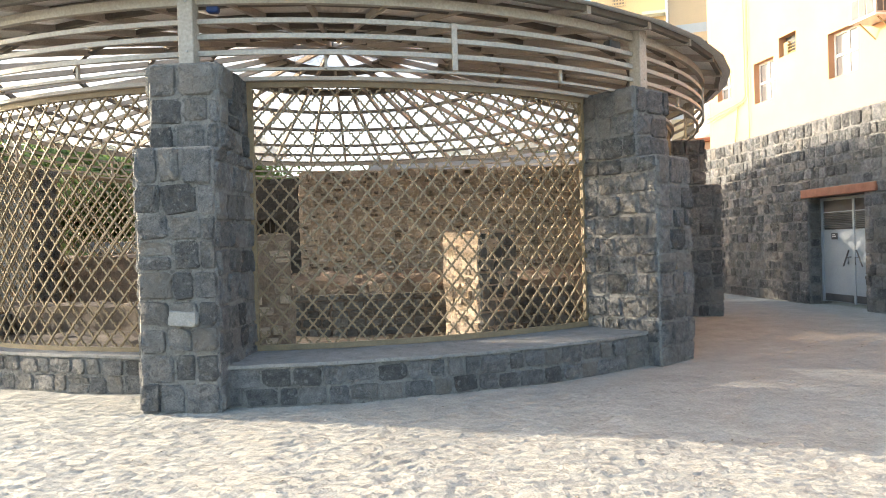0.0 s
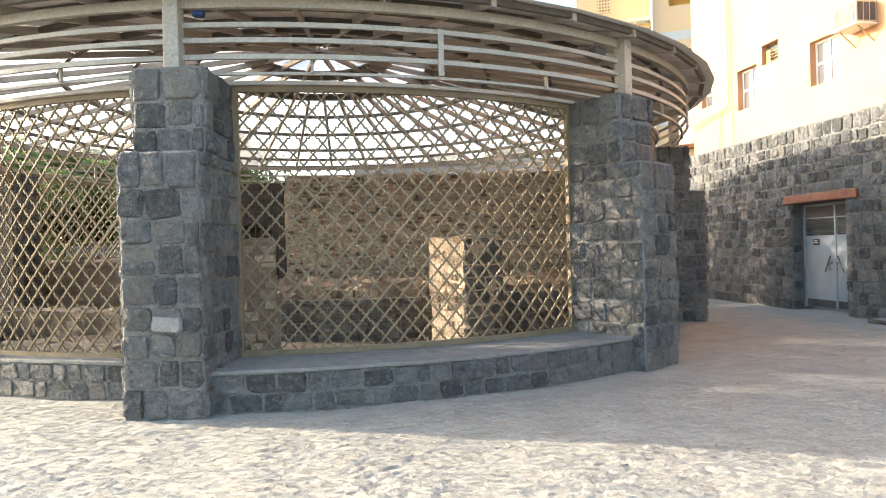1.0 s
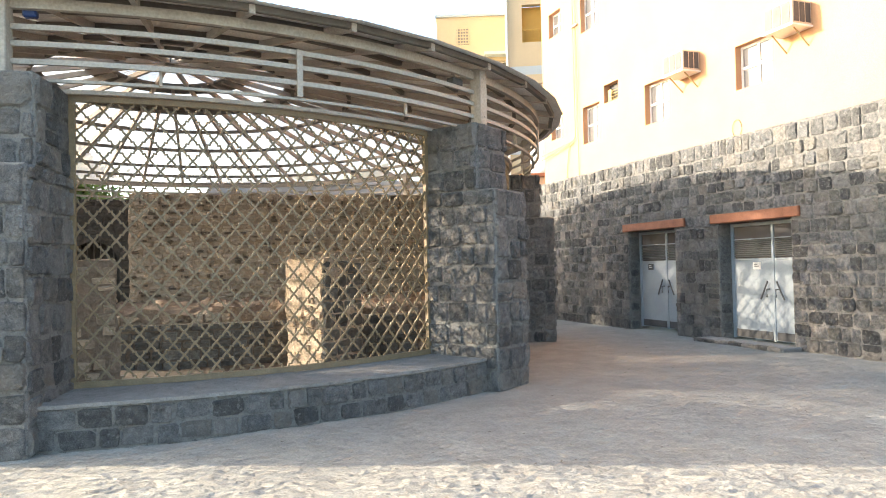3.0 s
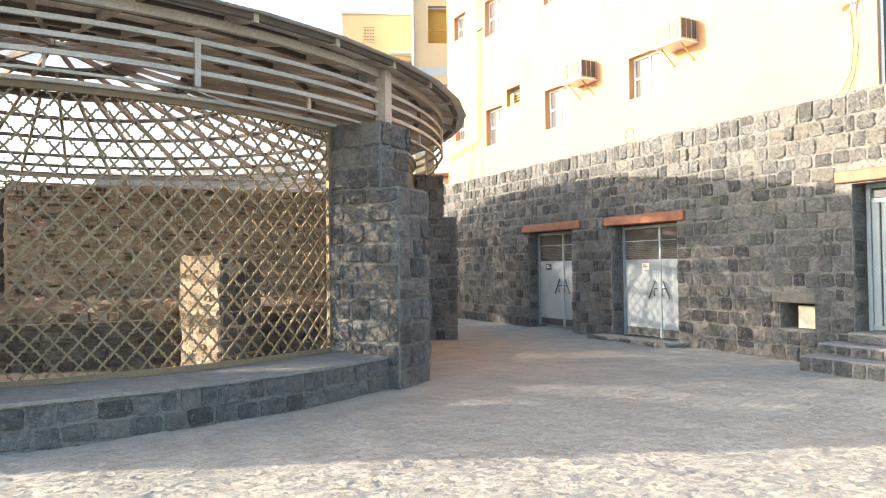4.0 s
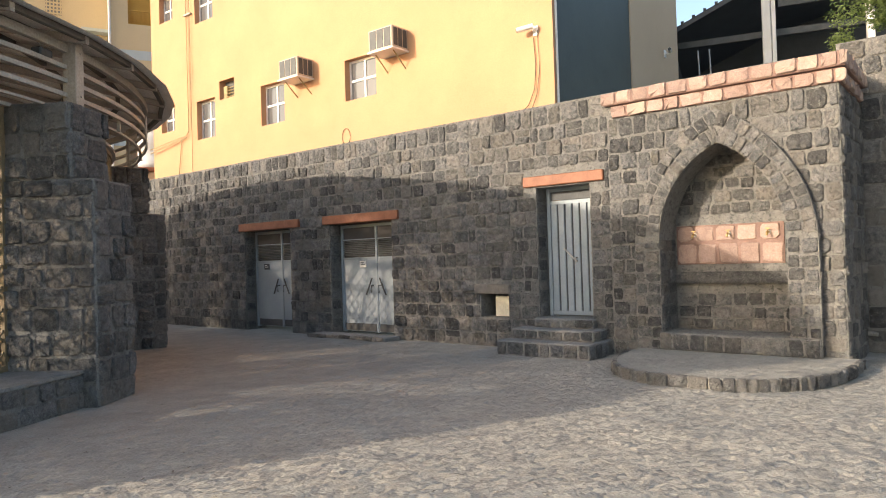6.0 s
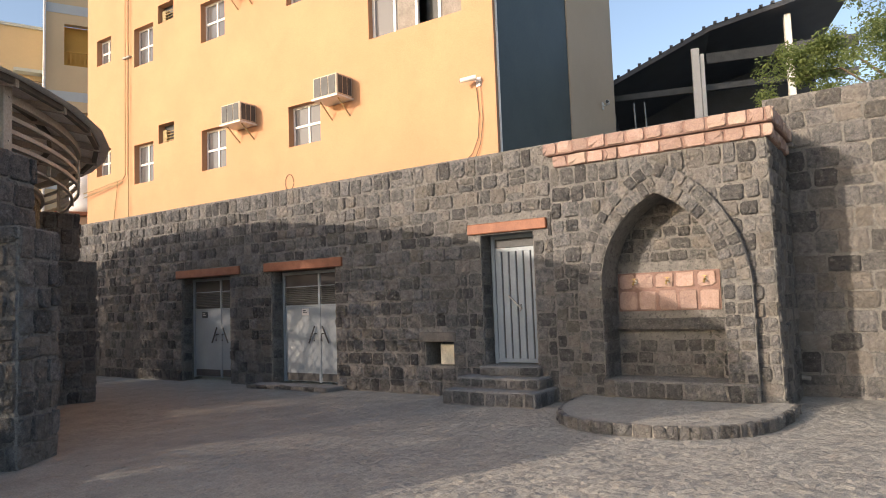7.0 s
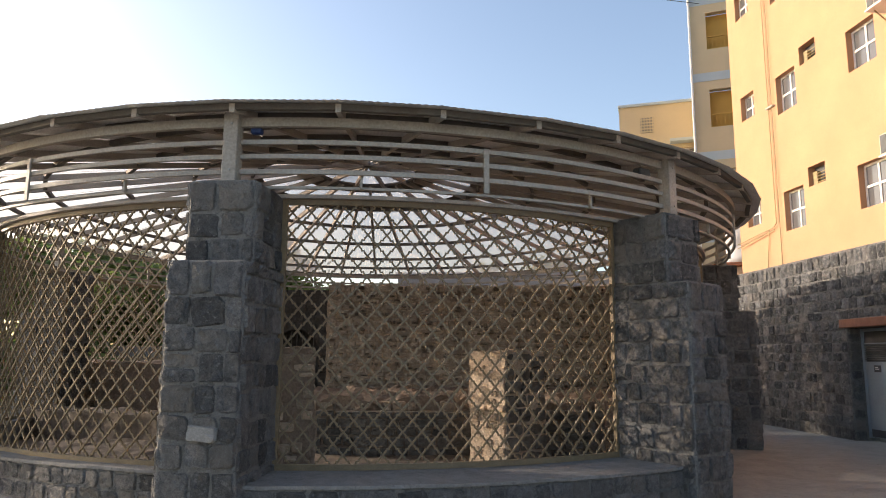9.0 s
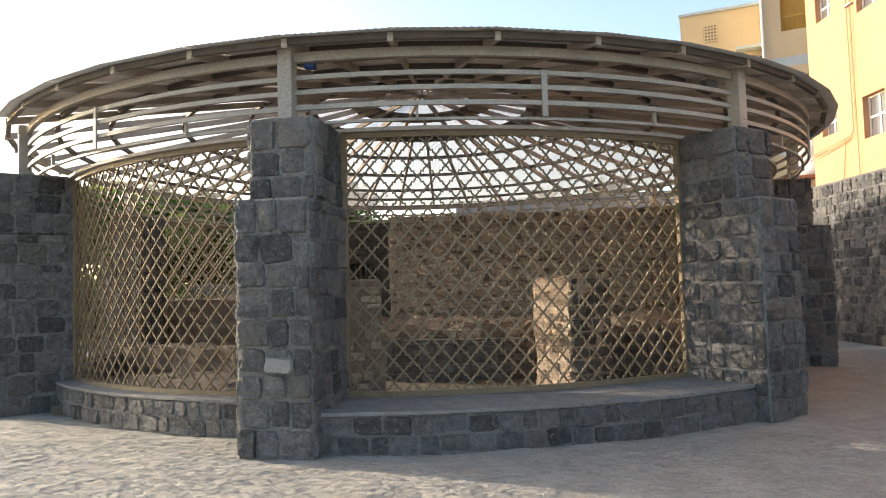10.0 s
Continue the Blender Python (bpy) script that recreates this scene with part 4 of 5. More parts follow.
def fountain():
    ob = thing("drinking_fountain", WALL, "drinking fountain of basalt and pink stone set in a pointed niche", "fountain")
    x0, x1 = NICHE[0], NICHE[1]
    box_part("back", (x0 - 0.07, x1 + 0.05, 0.48, 0.60, 0.1, 2.9), M_MORTAR, ob)
    bm = bmesh.new()
    box(bm, 9.38, 10.86, 0.38, 0.48, 0.99, 1.16, 0.02)
    for v in bm.verts:
        v.co += noise.noise_vector(v.co * 3) * 0.01
    part("trough", bm, M_STONE, ob, "worn grey stone trough edge")
    bm = bmesh.new()
    box(bm, x0 - 0.03, BAND[1] - 0.01, -0.17, 0.47, 0.13, 0.36, 0.02)
    part("kerb", bm, M_MORTAR, ob)
    tiles = (9.40, 10.80, 1.26, 1.80)
    rows = [(pose(0, 0.48, 0), courses(x0 + .02, x1, 0.36, 2.88, holes=(tiles, (9.38, 10.86, 0.97, 1.17)), wide=(0.16, 0.30), tall=(0.15, 0.2))),
            (pose(0, -0.17, 0), courses(x0 - .03, BAND[1] - .01, 0.13, 0.36, wide=(0.16, 0.3), tall=(0.2, 0.24)))]
    LATER.append((ob, rows, 300))
    pk = thing("pink_stone_panel", WALL, "panel of pale pink stone blocks behind the taps", "panel")
    box_part("mortar_core", (9.40, 10.80, 0.462, 0.6, 1.26, 1.80), M_PINKMORTAR, pk)
    blocks = []
    for z0, z1, n, off in ((1.26, 1.555, 5, 0.0), (1.565, 1.80, 5, 0.12)):
        for i in range(n + 1):
            w = 1.4 / n
            a, b = max(9.4, 9.4 + w * i - off * w), min(10.8, 9.4 + w * (i + 1) - off * w)
            if b - a > 0.05:
                blocks.append(((a + b) / 2, (z0 + z1) / 2, b - a - 0.025, z1 - z0 - 0.025, rng.uniform(.016, .028), rng.uniform(-2, 2)))
    LATER.append((pk, [(pose(0, 0.465, 0), blocks)], 300, M_PINK))
    first = None
    for x in (9.66, 10.12, 10.62):
        m = WALL @ pose(x, 0.44, 1.67)
        if first is None:
            first = thing("tap", m, "small brass tap on the pink stone panel", "tap", "taps of the fountain")
            bm = bmesh.new()
            tube(bm, [(0, 0, 0), (0, -0.06, 0), (0, -0.09, -0.012), (0, -0.10, -0.045)], 0.016, 8)
            part("spout", bm, M_BRASS, first, smooth=True)
            bm = bmesh.new()
            tube(bm, [(0, -0.045, 0.0), (0, -0.045, 0.045)], 0.009, 8)
            box(bm, -0.03, 0.03, -0.055, -0.035, 0.04, 0.052, 0.003)
            part("tap_handle", bm, M_BRASS, first)
            bm = bmesh.new()
            tube(bm, [(0, 0.012, 0), (0, -0.006, 0)], 0.03, 14)
            part("collar", bm, M_STEEL, first)
        else:
            copy_thing(first, m)
    return ob


fountain()


def apron():
    """The rounded stone platform before the fountain."""
    ob = thing("stone_platform", WALL, "low rounded platform edged with upright basalt blocks", "platform")
    cx, a, b = 10.35, 1.33, 2.0
    bm = bmesh.new()
    rim = [(cx + a * math.copysign(abs(math.cos(t)) ** 0.72, math.cos(t)), -b * max(math.sin(t), 0.0) ** 0.8) for t in [math.pi * i / 40 for i in range(41)]]
    lo = [bm.verts.new((x, y, -0.05)) for x, y in rim]
    hi = [bm.verts.new((x, y, 0.13)) for x, y in rim]
    for i in range(40):
        bm.faces.new((lo[i], lo[i + 1], hi[i + 1], hi[i]))
    bm.faces.new(hi)
    bm.faces.new(lo)
    part("paving", bm, M_SAND, ob, "dusty sand-strewn platform top")
    blocks = []
    for i in range(40):
        (xa, ya), (xb, yb) = rim[i], rim[i + 1]
        n = max(1, round(math.hypot(xb - xa, yb - ya) / 0.17))
        for j in range(n):
            f = (j + 0.5) / n
            ang = math.degrees(math.atan2(ya - yb, xa - xb))
            w = math.hypot(xb - xa, yb - ya) / n
            blocks.append((pose(xa + (xb - xa) * f, ya + (yb - ya) * f, 0, 0, 0, ang), [(0, 0.065, w * 0.95, 0.145, rng.uniform(.02, .04), rng.uniform(-3, 3))]))
    LATER.append((ob, blocks, 300))


apron()


def steps():
    ob = thing("stone_steps", WALL, "stone steps of basalt blocks up to a metal door", "steps")
    kw = dict(wide=(0.17, 0.3), tall=(0.16, 0.19), proud=(0.012, 0.025))
    faces = []
    for x0, x1, out, z0, z1 in ((7.08, 8.58, 0.75, -0.02, 0.21), (7.15, 8.50, 0.45, 0.21, 0.36), (7.38, 8.36, 0.16, 0.36, 0.50)):
        bm = bmesh.new()
        box(bm, x0, x1, -out, 0.02, z0, z1, 0.012)
        part("step", bm, M_SCREED, ob)
        faces.append((pose(0, -out, 0), courses(x0, x1, max(z0, 0), z1 - 0.01, **kw)))
        faces.append((turned(x1, 0, 0, 90), courses(-out, 0, max(z0, 0), z1 - 0.01, **kw)))
    LATER.append((ob, faces, 300))
    ob = thing("stone_threshold", WALL, "low stone sill before the double door", "sill")
    box_part("slab", (2.35, 4.45, -0.42, 0.02, -0.02, 0.07), M_SCREED, ob, 0.015)
    LATER.append((ob, [(pose(0, -0.42, 0), courses(2.35, 4.45, 0, 0.085, wide=(0.2, 0.34), tall=(0.085, 0.09)))], 20))


steps()


def double_door(x0, x1, sign_dark):
    z0, z1, y = 0.06, 2.18, 0.27
    ob = thing("door_1", WALL, "closed double door of blue-grey painted metal with louvres above", "door", "yard doors", "structure")
    f = 0.06
    for dims in ((x0 + .02, x0 + .02 + f, y, y + .08, z0, z1), (x1 - f, x1, y, y + .08, z0, z1), (x0 + .02 + f, x1 - f, y, y + .08, z1 - f, z1)):
        box_part("door_frame", dims, M_DOOR, ob, 0.004)
    a, b = x0 + .02 + f, x1 - f
    mid = a + (b - a) * 0.60
    for p, q in ((a, mid - 0.02), (mid + 0.02, b)):
        leaf = box_part("leaf", (p, q, y + .015, y + .045, z0 + 0.02, 1.50), M_DOOR, ob, 0.004)
        box_part("panel_ridge", (p + .01, q - .01, y + .005, y + .016, 0.88, 0.90), M_DOOR, leaf)
        box_part("kick_grille", (p + .03, q - .03, y + .006, y + .016, z0 + .03, z0 + .17), M_DARK, leaf)
        vent = box_part("vent_backing", (p, q, y + .05, y + .06, 1.53, z1 - f), M_DARK, ob)
        n = 9
        for i in range(n):
            z = 1.54 + (1.86 - 1.54) * i / n
            bm = bmesh.new()
            box(bm, p + .01, q - .01, 0, 0.035, 0, 0.012, 0, pose(0, y + .01, z + 0.02, 25, 0, 0))
            part("louvre", bm, M_LOUVRE, vent)
        box_part("rail", (p, q, y + .008, y + .04, 1.50, 1.53), M_DOOR, ob)
        box_part("rail", (p, q, y + .012, y + .04, 1.875, 1.895), M_DOOR, ob)
        box_part("top_pane", (p, q, y + .03, y + .036, 1.895, z1 - f), M_GLASS, ob)
    box_part("centre_strip", (mid - 0.025, mid + 0.025, y, y + .04, z0, z1 - f), M_DOOR, ob, 0.004)
    for s in (-1, 1):
        bm = bmesh.new()
        tube(bm, [(mid + s * .10, y - .03, 1.12), (mid + s * .10 + s * .16, y - .03, 0.80)], 0.014, 8)
        part("bolt_bar", bm, M_DARK, ob)
        bm = bmesh.new()
        tube(bm, [(mid + s * .10, y + .02, 0.98), (mid + s * .10, y - .05, 0.98), (mid + s * .10, y - .05, 0.84)], 0.012, 8)
        part("pull_handle", bm, M_DARK, ob)
    bm = bmesh.new()
    px = a + (mid - a) * (0.38 if sign_dark else 0.60)
    box(bm, px - 0.09, px + 0.09, y + .003, y + .014, 1.33, 1.46, 0.003)
    plate = part("sign_plate", bm, M_DARK if sign_dark else M_WHITE, ob, "small black notice plate" if sign_dark else "small white notice plate")
    for i in range(2):
        box_part("sign_bar", (px - .06, px + .05 - .03 * i, y - .001, y + .003, 1.38 + .035 * i, 1.395 + .035 * i), M_WHITE if sign_dark else M_DARK, plate)
    return ob


double_door(-0.21, 1.39, True)
double_door(2.62, 4.30, False)


def ribbed_door():
    x0, x1, z0, z1, y = 7.42, 8.30, 0.50, 2.5, 0.26
    ob = thing("door_3", WALL, "closed blue-grey metal door with upright ribs", "door", "yard doors", "structure")
    f = 0.06
    for dims in ((x0, x0 + f, y, y + .09, z0, z1), (x1 - f, x1, y, y + .09, z0, z1), (x0 + f, x1 - f, y, y + .09, z1 - f, z1)):
        box_part("door_frame", dims, M_DOOR, ob, 0.004)
    leaf = box_part("leaf", (x0 + f, x1 - f, y + .035, y + .06, z0 + .02, z1 - .20), M_DARK, ob, 0.004)
    for a, b in ((z0 + .02, z0 + .08), (z1 - .26, z1 - .20)):
        box_part("leaf_rail", (x0 + f, x1 - f, y + .008, y + .034, a, b), M_DOOR, leaf, 0.003)
    box_part("top_panel", (x0 + f, x1 - f, y + .035, y + .06, z1 - .19, z1 - f), M_DARK, ob)
    n = 6
    wide = (x1 - x0 - 2 * f) / n
    for i in range(n):
        x = x0 + f + wide * i
        box_part("rib", (x + .013, x + wide - .013, y + .006, y + .034, z0 + .08, z1 - .26), M_DOOR, leaf, 0.005)
    bm = bmesh.new()
    tube(bm, [(x0 + .30, y - .03, 1.55), (x0 + .52, y - .03, 1.34)], 0.016, 8)
    part("bolt_bar", bm, M_STEEL, ob)
    bm = bmesh.new()
    tube(bm, [(x0 + .50, y + .02, 1.40), (x0 + .50, y - .05, 1.40), (x0 + .50, y - .05, 1.30)], 0.012, 8)
    part("pull_handle", bm, M_STEEL, ob)


ribbed_door()

# the little hatch low in the wall: a pale board stands inside
# a dark panel closes the hatch and stands for its unlit inside
box_part("hatch_back", (6.2, 6.9, 0.5, 0.55, 0.4, 0.95), M_DARK, wall_east)
board = thing("pale_board", WALL, "pale yellowish board standing in a small wall opening", "board")
box_part("board_panel", (6.44, 6.80, 0.18, 0.20, 0.475, 0.81), M_BOARD, board, 0.004)
box_part("board_patch", (6.70, 6.78, 0.174, 0.18, 0.56, 0.66), M_OCHRE, board)


# ---- the wall beyond the fountain, set back a metre ----
def right_wall():
    ob = thing("wall_south", WALL @ pose(0, 1.6, 0), "wall of larger basalt blocks, taller than the fountain", "wall", kind="structure")
    pierced("mortar_core", 11.30, 19.0, -0.1, 4.25, 0.5, [], M_MORTAR, ob)
    st = courses(11.32, 14.5, 3.75, 4.25, wide=(0.2, 0.36), tall=(0.24, 0.26)) + courses(11.55, 14.5, 0.0, 3.75, wide=(0.22, 0.44), tall=(0.25, 0.33))
    LATER.append((ob, [(Matrix(), st)], 260))
    box_part("side_core", (9.2, 11.34, -0.13, 0.0, -0.1, 3.72), M_MORTAR, ob)
    box_part("side_core", (11.34, 11.55, -1.1, 0.0, -0.1, 3.72), M_MORTAR, ob)
    pipe = thing("drain_pipe", WALL @ pose(11.55, 1.45, 0), "short pale pipe end sticking out of the wall", "pipe")
    for z in (0.28, 3.52):
        bm = bmesh.new()
        tube(bm, [(0, 0, z), (0.13, -0.02, z - 0.01)], 0.03, 10)
        part("pipe_end", bm, M_STEEL, pipe)


right_wall()

# ---- the yellow building behind the wall ----
HOUSE = WALL @ pose(0, 0.55, 0)


def window(parent, x0, x1, z0, z1, deep=0.14):
    """A white sash window in its opening: two lights over two."""
    f, y = 0.045, deep
    bm = bmesh.new()
    for dims in ((x0, x0 + f, y, y + .05, z0, z1), (x1 - f, x1, y, y + .05, z0, z1), (x0 + f, x1 - f, y, y + .05, z0, z0 + f), (x0 + f, x1 - f, y, y + .05, z1 - f, z1)):
        box(bm, *dims)
    name = part("window", bm, M_WHITE, parent)
    mid, cross = (x0 + x1) / 2, z0 + (z1 - z0) * 0.5
    box_part("mullion", (mid - .025, mid + .025, y, y + .05, z0 + f, z1 - f), M_WHITE, name, 0.003)
    for p, q in ((x0 + f, mid - .025), (mid + .025, x1 - f)):
        box_part("transom", (p, q, y, y + .045, cross - .025, cross + .025), M_WHITE, name, 0.003)
        for c, d in ((z0 + f, cross - .025), (cross + .025, z1 - f)):
            box_part("pane", (p, q, y + .02, y + .026, c, d), M_GLASS, name)
    return name


def house():
    ob = thing("yellow_building", HOUSE, "yellow rendered apartment building with white windows", "building")
    holes, wins, vents = [], [], []
    for fl in (0, 1, 2, 3):
        up = 2.98 * fl
        wins += [(-4.60, -3.93, 5.09 + up, 5.78 + up), (-2.88, -2.07, 4.68 + up, 5.66 + up), (-0.21, 0.64, 4.65 + up, 5.58 + up), (2.61, 3.50, 4.75 + up, 5.59 + up)]
        vents.append((-1.86, -1.24, 5.54 + up, 6.0 + up))
        if fl:
            wins.append((4.80, 6.87, 6.47 + 2.98 * (fl - 1), 7.92 + 2.98 * (fl - 1)))
    holes = wins + vents
    pierced("wall", -5.05, 7.45, 2.0, 15.5, 0.3, holes, M_YELLOW, ob)
    # dark solid inside, its colour in place of the unlit rooms
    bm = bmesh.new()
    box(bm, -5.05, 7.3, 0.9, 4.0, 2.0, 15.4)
    part("dark_room_core", bm, M_DARK, ob)
    box_part("roof", (-5.1, 7.42, -0.05, 6.2, 15.5, 15.7), M_YELLOW, ob)
    box_part("left_flank", (-5.05, -4.80, 0.3, 6.0, 2.0, 15.5), M_YELLOW, ob)
    # the side towards the camera: dark cladding, then plain render
    box_part("cladding", (7.36, 7.46, 0.305, 3.10, 2.0, 15.5), M_TEAL, ob, label="dark teal cladding panel")
    box_part("corner_strip", (7.452, 7.485, -0.02, 0.05, 2.0, 15.5), M_YELLOW, ob)
    bm = bmesh.new()
    tube(bm, [(7.485, 0.09, 2.5), (7.485, 0.09, 15.4)], 0.024, 8)
    part("corner_pipe", bm, M_WHITE, ob)
    box_part("cladding", (7.455, 7.465, 0.12, 0.304, 2.0, 15.5), M_TEAL, ob)
    box_part("side_wall", (7.06, 7.48, 3.11, 5.72, 2.0, 15.5), M_BEIGE, ob)
    for w in wins:
        if w[1] - w[0] > 1.5:
            big_window(ob, *w)
        else:
            window(ob, *w)
    for x0, x1, z0, z1 in vents:
        # a dark sheet behind the slats paints the shade in the vent
        v = box_part("vent_opening", (x0, x1, 0.18, 0.2, z0, z1), M_DARK, ob)
        for i in range(4):
            z = z0 + 0.04 + (z1 - z0) * 0.62 * i / 4
            bm = bmesh.new()
            box(bm, x0 + (x1 - x0) * .25, x1 - .02, 0, 0.06, 0, 0.015, 0, pose(0, 0.06, z, 30, 0, 0))
            part("vent_slat", bm, M_PIPE, v)
        box_part("vent_board", (x0 + .02, x0 + (x1 - x0) * .3, 0.1, 0.18, z0 + 0.02, z1 - .12), M_PIPE, v)
    return ob


def big_window(parent, x0, x1, z0, z1):
    y, f = 0.12, 0.06
    n = 4
    ob = box_part("window", (x0, x1, y - .01, y + .07, z0 - .03, z0), M_WHITE, parent, 0.004, "wide white-framed window with pale curtains, one light open")
    for i in range(n + 1):
        x = x0 + (x1 - x0 - f) * i / n
        box_part("mullion", (x, x + f, y, y + .06, z0, z1), M_WHITE, ob, 0.004)
    for i in range(n):
        p, q = x0 + (x1 - x0 - f) * i / n + f, x0 + (x1 - x0 - f) * (i + 1) / n
        for z in (z0, z0 + (z1 - z0) * 0.55, z1 - f):
            box_part("rail", (p, q, y, y + .055, z, z + f), M_WHITE, ob)
        if i != 2:
            box_part("pane", (p, q, y + .03, y + .036, z0 + f, z1 - f), M_CURTAIN if i in (1, 3) else M_GLASS, ob)
        else:
            # no glass here: a dark sheet stands for the shaded room behind
            box_part("open_light_shade", (p, q, y + .3, y + .31, z0 + f, z0 + (z1 - z0) * 0.55), M_DARK, ob)
            box_part("pane", (p, q, y + .03, y + .036, z0 + (z1 - z0) * 0.55 + f, z1 - f), M_GLASS, ob)


yellow = house()


def ac_unit(x, z):
    """A window air conditioner standing on two struts; x and z of its lower left front."""
    ob = thing("air_conditioner", HOUSE @ pose(x, 0, z), "beige boxy window air conditioner on a wall bracket", "air conditioner", "air conditioners on the yellow wall")
    w, h, d = 0.62, 0.41, 0.44
    box_part("casing", (0, w, -d, 0, 0, h), M_AC, ob, 0.015)
    for i in range(3):
        a = 0.03 + i * (w - .06) / 3
        box_part("front_grille", (a + .012, a + (w - .06) / 3 - .012, -d - .008, -d + .004, 0.03, h - .03), M_DARK, ob)
    for i in range(3):
        a = -d + 0.03 + i * (d - .06) / 3
        for xx in ((-0.008, 0.004), (w - .004, w + .008)):
            box_part("side_grille", (xx[0], xx[1], a + .012, a + (d - .06) / 3 - .012, 0.04, h - .04), M_DARK, ob)
    box_part("tray", (-.02, w + .02, -d - .02, 0, -0.03, 0), M_WHITE, ob)
    for a in (0.08, w - 0.08):
        bm = bmesh.new()
        tube(bm, [(a, 0, -0.32), (a, -d * 0.75, -0.03)], 0.014, 6)
        part("bracket", bm, M_PIPE, ob)
    return ob


for fl in (0, 1, 2):
    ac_unit(1.02, 5.41 + 2.98 * fl)
    ac_unit(3.74, 5.42 + 2.98 * fl)


def wall_pipes():
    ob = thing("wall_pipes", HOUSE, "thin tan pipes clipped to the yellow wall", "pipe")
    for pts, r in (([(-3.20, -.05, 14.5), (-3.20, -.05, 4.95), (-3.3, -.06, 4.86), (-5.05, -.10, 4.69)], 0.013), ([(-3.05, -.05, 14.5), (-3.06, -.05, 3.7)], 0.011),
                   ([(-3.55, -.04, 4.84), (-3.75, -.04, 3.75)], 0.011), ([(-3.3, -.05, 4.80), (-5.05, -.1, 4.58)], 0.013)):
        bm = bmesh.new()
        tube(bm, pts, r, 7)
        part("pipe", bm, M_PIPE, ob)
    bm = bmesh.new()
    box(bm, -3.30, -2.98, -.075, -.0, 7.95, 7.99, 0.004)
    part("pipe_clip", bm, M_STEEL, ob)
    cable = thing("wall_cable", HOUSE, "loose grey cable hanging down the wall corner", "cable")
    bm = bmesh.new()
    tube(bm, [(7.12, -.02, 5.05), (7.15, -.02, 4.6), (7.12, -.03, 4.2), (7.0, -.03, 3.95), (6.85, -.03, 3.85), (6.9, -.03, 3.80)], 0.007, 5)
    part("cord", bm, M_BARK, cable)
    bm = bmesh.new()
    tube(bm, [(7.20, -.02, 5.15), (7.22, -.02, 4.5), (7.16, -.03, 4.1), (7.05, -.04, 3.85)], 0.007, 5)
    part("cord", bm, M_BARK, cable)
    loop = thing("wall_cable", HOUSE, "small loop of cable on the yellow wall", "cable")
    bm = bmesh.new()
    tube(bm, [(2.62 + 0.12 * math.cos(t), -.02, 4.02 + 0.17 * math.sin(t)) for t in [i * 0.55 for i in range(12)]], 0.007, 5)
    part("cord", bm, M_BARK, loop)


wall_pipes()


def cctv(m):
    ob = thing("security_camera", m, "small white security camera on a wall arm", "camera")
    box_part("wall_plate", (-.05, .05, -.02, 0, -.08, .08), M_WHITE, ob, 0.004)
    bm = bmesh.new()
    tube(bm, [(0, -.02, 0), (0, -.10, 0.0), (-.05, -.13, .02)], 0.018, 8)
    part("arm", bm, M_WHITE, ob)
    bm = bmesh.new()
    tube(bm, [(0.02, -.12, .05), (-.24, -.20, .015)], 0.042, 12)
    part("camera_body", bm, M_WHITE, ob)
    bm = bmesh.new()
    tube(bm, [(-.238, -.20, .015), (-.25, -.203, .013)], 0.034, 12)
    part("lens", bm, M_DARK, ob)


cctv(HOUSE @ pose(7.16, 0, 5.15))
cctv(HOUSE @ pose(7.48, 4.9, 5.75, 0, 0, 90))


def overhead_cable():
    ob = thing("overhead_cable", Matrix(), "thin dark cable slung between the buildings", "cable")
    a, b = Vector((-2.0, 30.0, 20.2)), Vector((10.0, 28.3, 16.8))
    bm = bmesh.new()
    tube(bm, [a.lerp(b, f / 12) - Vector((0, 0, 0.25 * math.sin(math.pi * f / 12))) for f in range(13)], 0.015, 5)
    part("cable_line", bm, M_DARK, ob)


overhead_cable()

# ---- buildings farther off ----
def at_angle(az, dist, z=0.0, turn=0.0):
    """A pose whose -y side faces the yard, at a bearing from it (degrees from +y to +x)."""
    a = radians(az)
    return pose(dist * math.sin(a), dist * math.cos(a), z, 0, 0, -az + turn)


def tower():
    """Flats behind the yellow building, with an ochre balcony on each floor."""
    ob = thing("balcony_tower", at_angle(19.6, 30.0), "pale yellow block of flats with ochre balconies and blue bands", "building")
    x0, x1 = -0.64, 2.2
    floors = [11.2 + 3.47 * k for k in range(-2, 3)]
    holes = [(0.07, 1.34, z, z + 1.65) for z in floors]
    pierced("wall", x0, x1, 0, 22, 0.3, holes, M_YELLOW2, ob)
    box_part("left_flank", (x0, x0 + 0.3, 0.3, 6, 0, 22), M_YELLOW2, ob)
    box_part("roof", (x0 - .1, x1 + .1, -.1, 6.1, 22, 22.2), M_YELLOW2, ob)
    for z in floors:
        box_part("blue_band", (x0 + .01, x1, -0.012, 0.0, z - 1.42, z - 1.05), M_PALEBLUE, ob, label="faded pale blue band")
        balcony = box_part("balcony_back", (0.07, 1.34, 0.34, 0.40, z, z + 1.65), M_OCHRE, ob, label="ochre balcony recess")
        box_part("balcony_side", (0.01, 0.07, 0.3, 0.34, z, z + 1.65), M_OCHRE, balcony)
        for i in range(8):
            x = 0.11 + i * 0.165
            box_part("baluster", (x, x + .04, 0.05, 0.09, z, z + 0.55), M_OCHRE, balcony)
        box_part("handrail", (0.07, 1.34, 0.04, 0.10, z + 0.55, z + 0.60), M_OCHRE, balcony)
    bm = bmesh.new()
    tube(bm, [(x0 + .04, -.05, 0), (x0 + .04, -.05, 22)], 0.05, 6)
    part("downpipe", bm, M_WHITE, ob)


